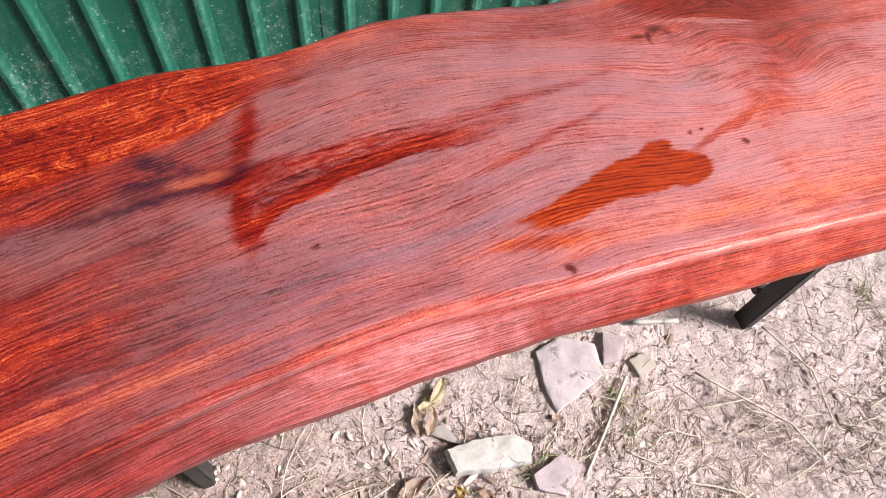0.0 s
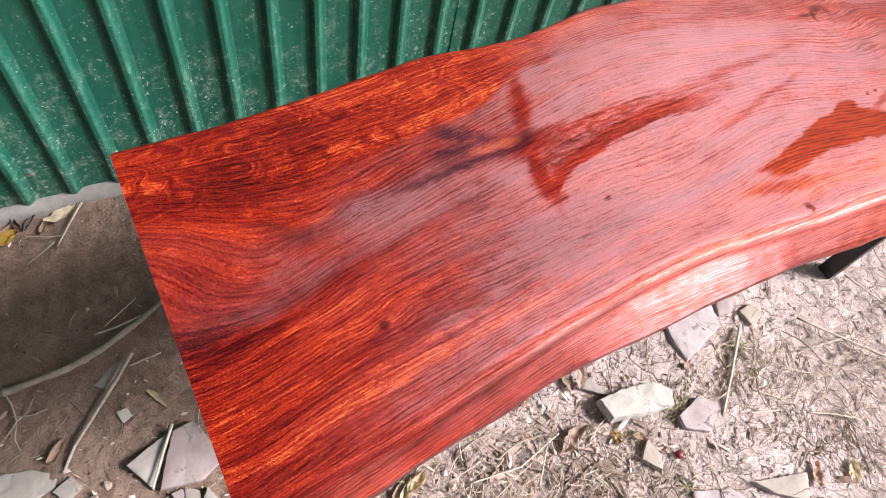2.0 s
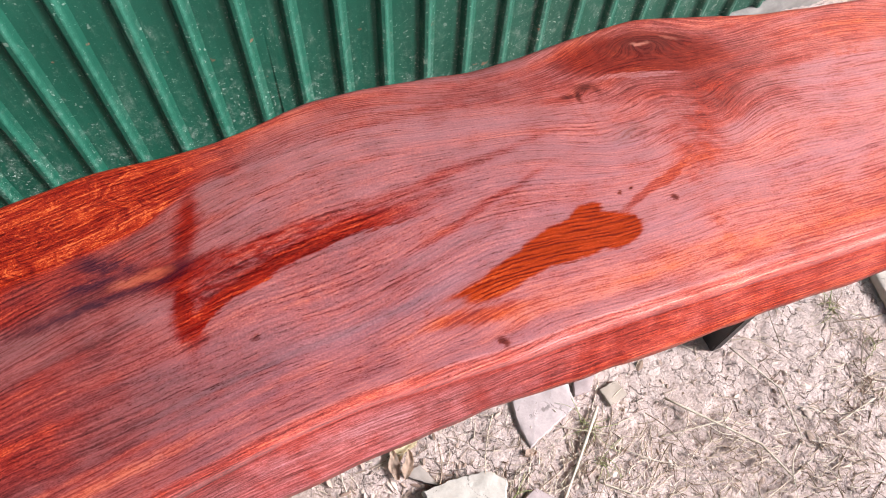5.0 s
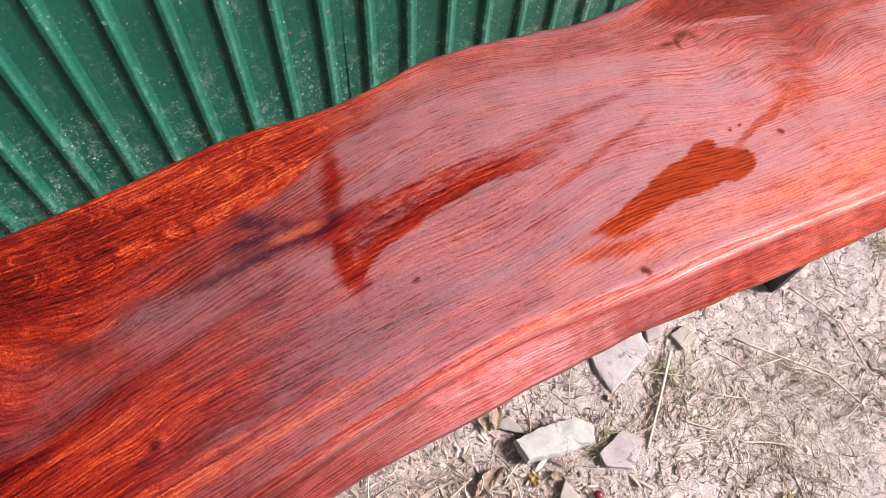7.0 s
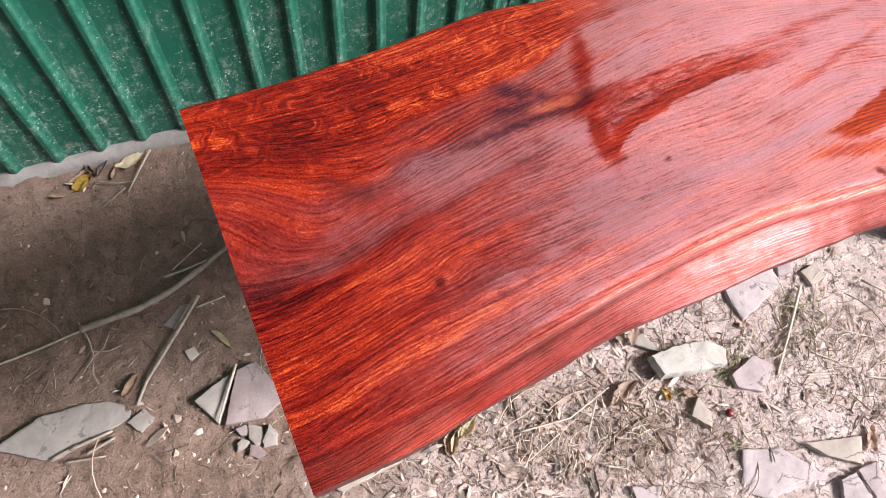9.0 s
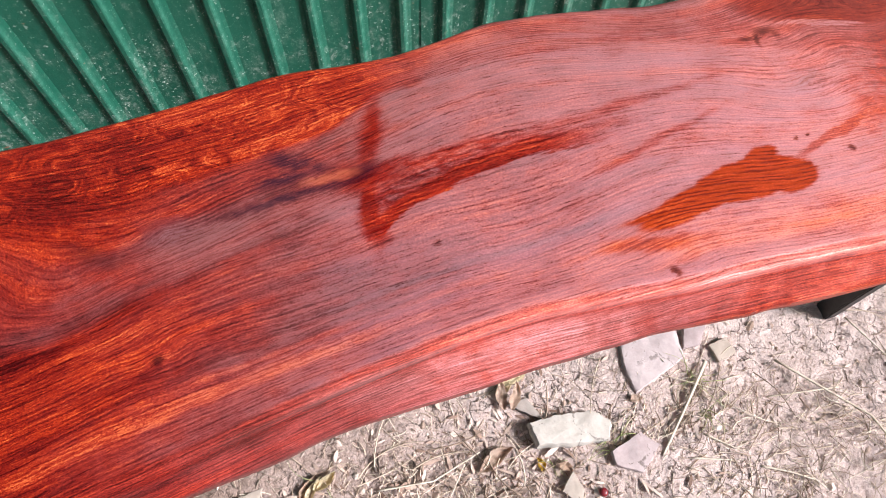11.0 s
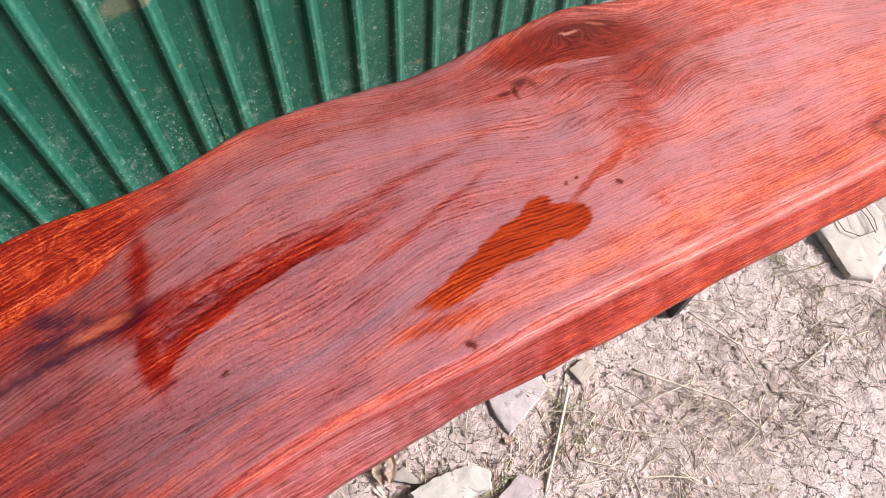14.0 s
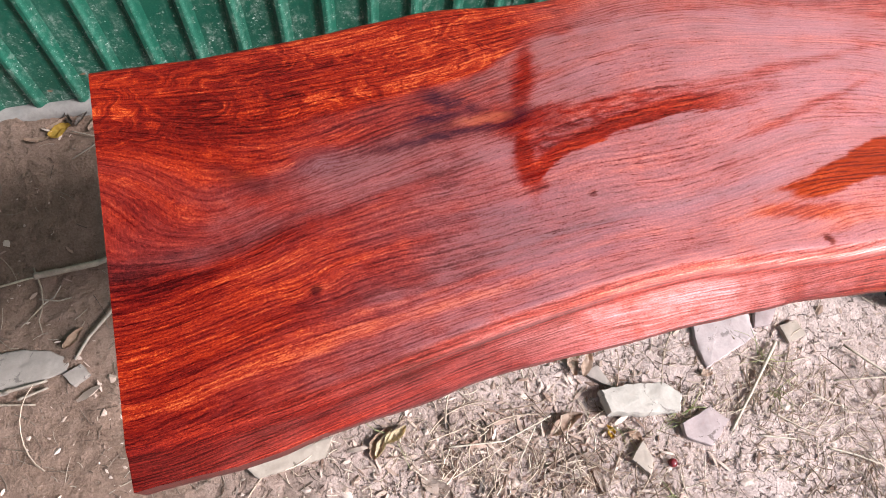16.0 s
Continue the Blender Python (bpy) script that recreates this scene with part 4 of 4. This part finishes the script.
# ---- loose litter ----
class Heap:
    """Many small pieces in one mesh."""

    def __init__(self):
        self.verts, self.faces = [], []

    def strand(self, pts, r0, r1):
        """A thin three-sided stem through the points."""
        base = len(self.verts)
        for i, p in enumerate(pts):
            q, o = pts[min(i + 1, len(pts) - 1)], pts[max(i - 1, 0)]
            dx, dy = q[0] - o[0], q[1] - o[1]
            ln = math.hypot(dx, dy) or 1e-6
            nx_, ny_ = -dy / ln, dx / ln
            r = r0 + (r1 - r0) * i / (len(pts) - 1)
            self.verts += [(p[0] + nx_ * r, p[1] + ny_ * r, p[2]), (p[0] - nx_ * r, p[1] - ny_ * r, p[2]), (p[0], p[1], p[2] + 1.3 * r)]
            if i:
                a, b = base + 3 * (i - 1), base + 3 * i
                self.faces += [(a + k, a + (k + 1) % 3, b + (k + 1) % 3, b + k) for k in range(3)]
        e = base + 3 * (len(pts) - 1)
        self.faces += [(base, base + 2, base + 1), (e, e + 1, e + 2)]

    def lump(self, x, y, z, rx, ry, rz, turn, rng):
        """An angular crumb."""
        base = len(self.verts)
        c, n = math.cos(turn), math.sin(turn)
        for ux, uy, uz in ((1, 0.2, 0), (0.3, 1, 0), (-0.8, 0.6, 0), (-0.9, -0.5, 0), (0.2, -1, 0), (0.2, 0.2, 1), (-0.3, -0.1, 0.9), (0, 0, -0.8)):
            ax, ay, az = (ux * rng.uniform(0.7, 1.25) * rx, uy * rng.uniform(0.7, 1.25) * ry, uz * rz * rng.uniform(0.7, 1.2))
            self.verts.append((x + ax * c - ay * n, y + ax * n + ay * c, z + az))
        f = ((0, 1, 5), (1, 2, 5), (2, 6, 5), (2, 3, 6), (3, 4, 6), (4, 5, 6), (4, 0, 5), (1, 0, 7), (2, 1, 7), (3, 2, 7), (4, 3, 7), (0, 4, 7))
        self.faces += [tuple(base + k for k in t) for t in f]

    def done(self, name, material, label, category):
        return tagged(new(name, mesh_of(name, self.verts, self.faces, material)), label, category, kind="stuff")


def scatter(rng):
    """A place on the yard, thicker along the slab's front edge and by the wall's foot."""
    while True:
        x, y = rng.uniform(-1.75, 2.6), rng.uniform(-0.5, 1.19)
        keep = 0.42 + 0.5 * math.exp(-((y - 0.16) / 0.22) ** 2) * (1.0 if x < 1.0 else 0.6) + 0.25 * float(wave(x, y, 21, 5))
        if rng.random() < keep:
            return x, y


rng = random.Random(7)
straw, old_straw = Heap(), Heap()
SX, SY = [], []
for _ in range(7500):
    px, py = scatter(rng)
    if px > 0.5 and rng.random() < 0.45:
        px, py = rng.gauss(-0.1, 0.5), rng.gauss(0.15, 0.2)
    SX.append(px)
    SY.append(py)
SZ = ground_z(np.array(SX), np.array(SY))
for px, py, pz in zip(SX, SY, SZ):
    ln = rng.choice((0.008, 0.014, 0.02, 0.03, 0.045, 0.075)) * rng.uniform(0.7, 1.3)
    a, bend = rng.uniform(0, 2 * math.pi), rng.uniform(-0.5, 0.5)
    r = rng.uniform(0.0004, 0.0014)
    lift, slope = rng.uniform(0.0003, 0.004), rng.uniform(-0.12, 0.12)
    pts = []
    for k in range(4):
        t = k / 3 - 0.5
        pts.append((px + math.cos(a + bend * t) * ln * t, py + math.sin(a + bend * t) * ln * t, float(pz) + lift + slope * ln * t))
    # straw on the shaded left goes into the darker heap and is thinned
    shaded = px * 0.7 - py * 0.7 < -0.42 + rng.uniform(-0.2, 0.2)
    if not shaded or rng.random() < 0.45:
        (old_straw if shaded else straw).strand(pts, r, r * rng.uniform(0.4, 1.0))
for _ in range(260):
    px, py = scatter(rng)
    if px < -0.65 and rng.random() < 0.75:
        continue
    ln, a, bend = rng.uniform(0.08, 0.24), rng.uniform(0, 6.3), rng.uniform(-1.6, 1.6)
    r = rng.uniform(0.0009, 0.0022)
    pts, qx, qy = [], px, py
    for k in range(9):
        pts.append((qx, qy, float(ground_base(qx, qy)) + 0.013 + 0.006 * math.sin(k * 0.8 + a)))
        qx, qy = qx + math.cos(a + bend * k / 8) * ln / 8, qy + math.sin(a + bend * k / 8) * ln / 8
    straw.strand(pts, r, r * 0.5)
MATS = ((0.95, 0.12), (1.15, 0.02), (1.35, 0.14), (0.62, 0.24), (0.80, -0.05), (0.10, 0.12), (-0.10, 0.18), (1.50, 0.05), (0.70, 0.10))
for mx, my in MATS:
    aim = rng.uniform(0, 3.1)
    for _ in range(150):
        px, py = rng.gauss(mx, 0.075), rng.gauss(my, 0.06)
        ln, a, bend = rng.uniform(0.012, 0.055), aim + rng.gauss(0, 0.8), rng.uniform(-0.5, 0.5)
        r, pz = rng.uniform(0.0007, 0.0018), float(ground_base(px, py)) + rng.uniform(0.008, 0.015)
        straw.strand([(px + math.cos(a + bend * t) * ln * t, py + math.sin(a + bend * t) * ln * t, pz + 0.06 * ln * t) for t in (-0.5, -0.15, 0.2, 0.5)], r, r * 0.6)
old_straw.done("old_straw", SHADED_STRAW, "brown straw bits with the yard's shade put into their colour", "straw")
straw.done("dry_straw", STRAW, "scattered bits of dry straw and fine stems", "straw")

crumbs = Heap()
CX, CY = [], []
for _ in range(7500):
    px, py = scatter(rng)
    CX.append(px)
    CY.append(py)
CZ = ground_z(np.array(CX), np.array(CY))
for px, py, pz in zip(CX, CY, CZ):
    if px * 0.7 - py * 0.7 < -0.5 and rng.random() < 0.75:
        continue
    r = min(0.011, 0.0018 * math.exp(rng.gauss(0.35, 0.6)))
    crumbs.lump(px, py, float(pz) + r * 0.1, r * rng.uniform(0.8, 2.2), r, r * rng.uniform(0.3, 0.8), rng.uniform(0, 6.3), rng)
crumbs.done("crumbs", CHIPS, "loose clay crumbs and wood chips on the ground", "rubble")


# broken leaf bits and bark flakes: thin bent pieces
flakes = Heap()
FX, FY = [], []
for _ in range(2000):
    px, py = scatter(rng)
    if px > 0.45 and rng.random() < 0.75 or rng.random() < 0.35:
        px, py = rng.gauss(0.0, 0.25), rng.gauss(0.17, 0.10)
    FX.append(px)
    FY.append(py)
FZ = ground_z(np.array(FX), np.array(FY))
for px, py, pz in zip(FX, FY, FZ):
    ln, a = min(0.06, 0.009 * math.exp(rng.gauss(0.25, 0.6))), rng.uniform(0, 6.3)
    wd, th = ln * rng.uniform(0.10, 0.36), rng.uniform(0.0005, 0.0012)
    c, n = math.cos(a), math.sin(a)
    lean, arch = rng.uniform(-0.7, 0.7), rng.uniform(0.0, 0.45)
    base = len(flakes.verts)
    for k in range(4):
        t = k / 3 - 0.5
        half = wd * (0.5 if k in (1, 2) else rng.uniform(0.02, 0.22))
        zz = float(pz) + 0.004 + lean * wd * 0.5 + arch * ln * (0.25 - t * t)
        for side, up in ((-1, 0), (1, 0), (1, th), (-1, th)):
            ax, ay = t * ln, side * half + rng.uniform(-0.1, 0.1) * wd
            flakes.verts.append((px + ax * c - ay * n, py + ax * n + ay * c, zz + up + side * lean * half))
        if k:
            p, q = base + 4 * (k - 1), base + 4 * k
            flakes.faces += [(p + j, p + (j + 1) % 4, q + (j + 1) % 4, q + j) for j in range(4)]
    flakes.faces += [(base + 3, base + 2, base + 1, base), (base + 12, base + 13, base + 14, base + 15)]
flakes.done("leaf_litter", FLAKES, "broken dry leaf bits and bark flakes", "leaf litter")


# ---- leaves ----
def leaf(name, x, y, length, width, turn, material, label, curl=0.25, lift=0.006):
    """A curled dry leaf with a raised midrib."""
    bm = bmesh.new()
    n, m = 14, 4
    grid = []
    torn = lambda t, side: 1.0 + 0.28 * noise.noise(Vector((t * 9 + x * 31, side * 5.0, y * 17))) + 0.16 * noise.noise(Vector((t * 27 + y * 13, side * 3.0, x * 11)))
    for i in range(n + 1):
        t = i / n
        half = width * 0.5 * math.sin(math.pi * min(1, t * 0.96 + 0.03) ** 0.8) ** 0.9
        row = []
        for j in range(-m, m + 1):
            u = j / m
            z = curl * width * (u * u) + 0.35 * curl * length * (t - 0.5) ** 2 - (0.0012 if j == 0 else 0) + 0.06 * width * noise.noise(Vector((t * 6 + x * 50, u * 3, y * 40)))
            z += 0.22 * width * noise.noise(Vector((t * 5 + x * 23, u * 1.5, y * 29)))
            bend = 0.10 * length * math.sin(t * 3.0 + x * 40)
            row.append(bm.verts.new(((t - 0.5) * length, half * u * (torn(t, 1 if u > 0 else -1) if u else 1) + bend, z)))
        grid.append(row)
    for a, b in zip(grid, grid[1:]):
        for j in range(2 * m):
            bm.faces.new((a[j], a[j + 1], b[j + 1], b[j]))
    solid = bmesh.ops.solidify(bm, geom=list(bm.faces), thickness=0.0006)
    me = bpy.data.meshes.new(name)
    bm.to_mesh(me)
    bm.free()
    me.materials.append(material)
    me.polygons.foreach_set("use_smooth", [True] * len(me.polygons))
    ob = new(name, me)
    ob.matrix_world = pose(x, y, float(ground_z(x, y)) + lift, 0, 0, turn)
    return tagged(ob, label, "leaf")


leaf("fallen_leaf", -0.978, 1.168, 0.058, 0.032, 18, YELLOW_LEAF, "small yellow fallen leaf on shaded soil")
leaf("fallen_leaf", -0.850, 1.205, 0.095, 0.032, 16, PALE_LEAF, "curled pale tan leaf by the wall footing")
leaf("fallen_leaf", -0.980, 0.647, 0.062, 0.022, 33, DRY_LEAF, "curled tan leaf beside a flat stone")
leaf("fallen_leaf", -0.300, 0.270, 0.075, 0.030, 65, DRY_LEAF, "curled straw-coloured leaf among chips")
leaf("fallen_leaf", 0.500, 0.292, 0.030, 0.020, 10, DRY_LEAF, "small orange-brown leaf at a stone's tip")
leaf("fallen_leaf", 0.645, -0.060, 0.060, 0.026, 70, DRY_LEAF, "curled dry tan leaf on bare clay")
leaf("fallen_leaf", -0.752, 0.690, 0.075, 0.014, -45, PALE_LEAF, "narrow curved pale leaf beside the slab's end")
leaf("fallen_leaf", 0.287, 0.182, 0.034, 0.022, -60, DRY_LEAF, "small rust-brown leaf behind a cream chip")
leaf("fallen_leaf", 0.735, -0.090, 0.060, 0.034, 40, PALE_LEAF, "crumpled pale leaf on bare clay")
leaf("fallen_leaf", 0.137, 0.237, 0.095, 0.034, 12, DRY_LEAF, "large crumpled brown leaf at the slab's front edge", 0.35)
leaf("fallen_leaf", -0.188, 0.153, 0.085, 0.040, -55, BARK, "flat grey-brown leaf half buried in chips", 0.15)
leaf("bark_piece", -0.092, 0.140, 0.055, 0.014, 80, DARK_BARK, "dark narrow strip of bark on clay", 0.2)
leaf("bark_piece", -0.136, 0.297, 0.045, 0.012, 88, DARK_BARK, "small dark bark curl at the slab's edge", 0.3)
leaf("bark_piece", -0.055, 0.257, 0.050, 0.012, 84, DARK_BARK, "small dark curled strip of bark", 0.3)
leaf("husk", -0.262, 0.284, 0.060, 0.026, 40, PALE_LEAF, "pale papery husk under the slab's front edge", 0.5, 0.012)
leaf("husk", -0.290, 0.268, 0.070, 0.020, 62, PALE_LEAF, "narrow pale papery husk beside dry stems", 0.5, 0.010)
leaf("fallen_leaf", 0.231, 0.202, 0.035, 0.018, 100, YELLOW_LEAF, "small yellow-green leaf by a white block", 0.3)
leaf("bark_piece", 0.02, 0.205, 0.075, 0.020, -30, BARK, "curled flat strip of brown bark", 0.3)
leaf("bark_piece", 0.175, 0.095, 0.060, 0.018, -70, BARK, "short curled strip of brown bark", 0.3)
leaf("bark_piece", -0.02, 0.07, 0.070, 0.016, 65, DARK_BARK, "dark narrow strip of bark among straw", 0.25)
leaf("bark_piece", 0.133, 0.144, 0.150, 0.024, 0, BARK, "long flat strip of brown bark", 0.06)
leaf("bark_piece", 0.101, 0.070, 0.085, 0.026, 88, BARK, "curled flat strip of brown bark", 0.10)
leaf("bark_piece", -0.060, 0.120, 0.090, 0.022, 40, BARK, "narrow strip of brown bark among straw", 0.08)
for k, (lx, ly, turn, size) in enumerate(((0.205, 0.405, 60, 0.075), (0.235, 0.425, 25, 0.08), (0.190, 0.385, 95, 0.07), (0.255, 0.440, 40, 0.06), (0.215, 0.370, 75, 0.06))):
    leaf("withered_blade", lx, ly, size * 1.15, 0.026, turn, PALE_LEAF if k in (0, 1, 3) else DRY_LEAF, "withered yellowish blade in a small dry clump", 0.15, 0.008 + 0.004 * k)


for k, (lx, ly, turn, size) in enumerate(((-0.955, 1.205, 100, 0.05), (-0.925, 1.195, 60, 0.045), (-0.985, 1.190, 20, 0.055), (-1.030, 1.150, 5, 0.06), (-0.900, 1.175, 80, 0.035))):
    leaf("bark_strip", lx, ly, size, 0.013, turn, DARK_BARK if k < 2 else DRY_LEAF, "small curled strip of bark by the wall footing", 0.5, 0.006)


# ---- grass ----
def tuft(x, y, blades, reach, label, seed, dry=0.4):
    """A tuft of thin arching blades."""
    rng = random.Random(seed)
    lead = rng.uniform(0, 6.3)
    th = tagged(new("grass_tuft"), label, "grass", "weeds in the yard")
    th.location = (x, y, float(ground_z(x, y)) - 0.003)
    for name, material, share in (("foliage", GRASS, 1 - dry), ("dry_foliage", STRAW, dry)):
        heap = Heap()
        for _ in range(max(3, int(blades * share))):
            a, r = lead + rng.choice((0.0, 2.2, 3.6)) + rng.gauss(0, 0.55), reach * rng.uniform(0.25, 1.35)
            h, bend = rng.uniform(0.08, 0.45) * r, rng.uniform(-0.9, 0.9)
            w = rng.uniform(0.0006, 0.0014)
            pts = []
            for k in range(6):
                t = k / 5
                pts.append((math.cos(a + bend * t) * r * t, math.sin(a + bend * t) * r * t, h * 4 * t * (1 - t) * 0.7 + 0.004))
            ox, oy = rng.gauss(0, reach * 0.12), rng.gauss(0, reach * 0.12)
            heap.strand([(a_ + ox, b_ + oy, c_) for a_, b_, c_ in pts], w, w * 0.3)
        ob = new(name, mesh_of(name, heap.verts, heap.faces, material))
        ob.parent = th
    return th


tuft(1.402, 0.374, 26, 0.085, "small green and straw-coloured grass tuft at the slab's front", 1)
tuft(1.442, 0.242, 22, 0.075, "sparse drying grass tuft near a large stone", 2, 0.6)
tuft(0.658, 0.306, 24, 0.085, "sparse grass tuft beside a flat stone", 3, 0.45)
tuft(0.644, 0.211, 18, 0.075, "thin drying grass tuft in straw", 4, 0.55)
tuft(0.405, 0.205, 14, 0.070, "thin green grass blades between two stones", 5, 0.2)
tuft(0.262, 0.190, 12, 0.040, "tiny green weed beside a white stone", 6, 0.2)
tuft(0.330, 0.040, 12, 0.045, "tiny green weed in bare clay", 7, 0.3)
tuft(1.560, 0.120, 22, 0.090, "dry straw-coloured grass tuft", 8, 0.85)
tuft(-0.270, 0.285, 14, 0.080, "dry root-like clump of stems under the slab's edge", 9, 1.0)
tuft(0.480, 1.185, 8, 0.060, "a few dry stems leaning on the wall's foot", 10, 1.0)
tuft(1.200, 1.175, 16, 0.070, "pale dry sprigs at the wall's foot", 11, 0.9)


# ---- berry ----
def berry(x, y):
    bm = bmesh.new()
    bmesh.ops.create_uvsphere(bm, u_segments=16, v_segments=10, radius=0.0105)
    for vt in bm.verts:
        vt.co.z *= 0.9
        if vt.co.z > 0.006:
            vt.co.z -= 0.0016 * (1 - math.hypot(vt.co.x, vt.co.y) / 0.008) if math.hypot(vt.co.x, vt.co.y) < 0.008 else 0
    me = bpy.data.meshes.new("red_berry")
    bm.to_mesh(me)
    bm.free()
    me.materials.append(BERRY)
    me.polygons.foreach_set("use_smooth", [True] * len(me.polygons))
    ob = new("red_berry", me)
    ob.location = (x, y, float(ground_z(x, y)) + 0.009)
    return tagged(ob, "small shiny dark red fallen berry", "berry")


berry(0.350, 0.108)
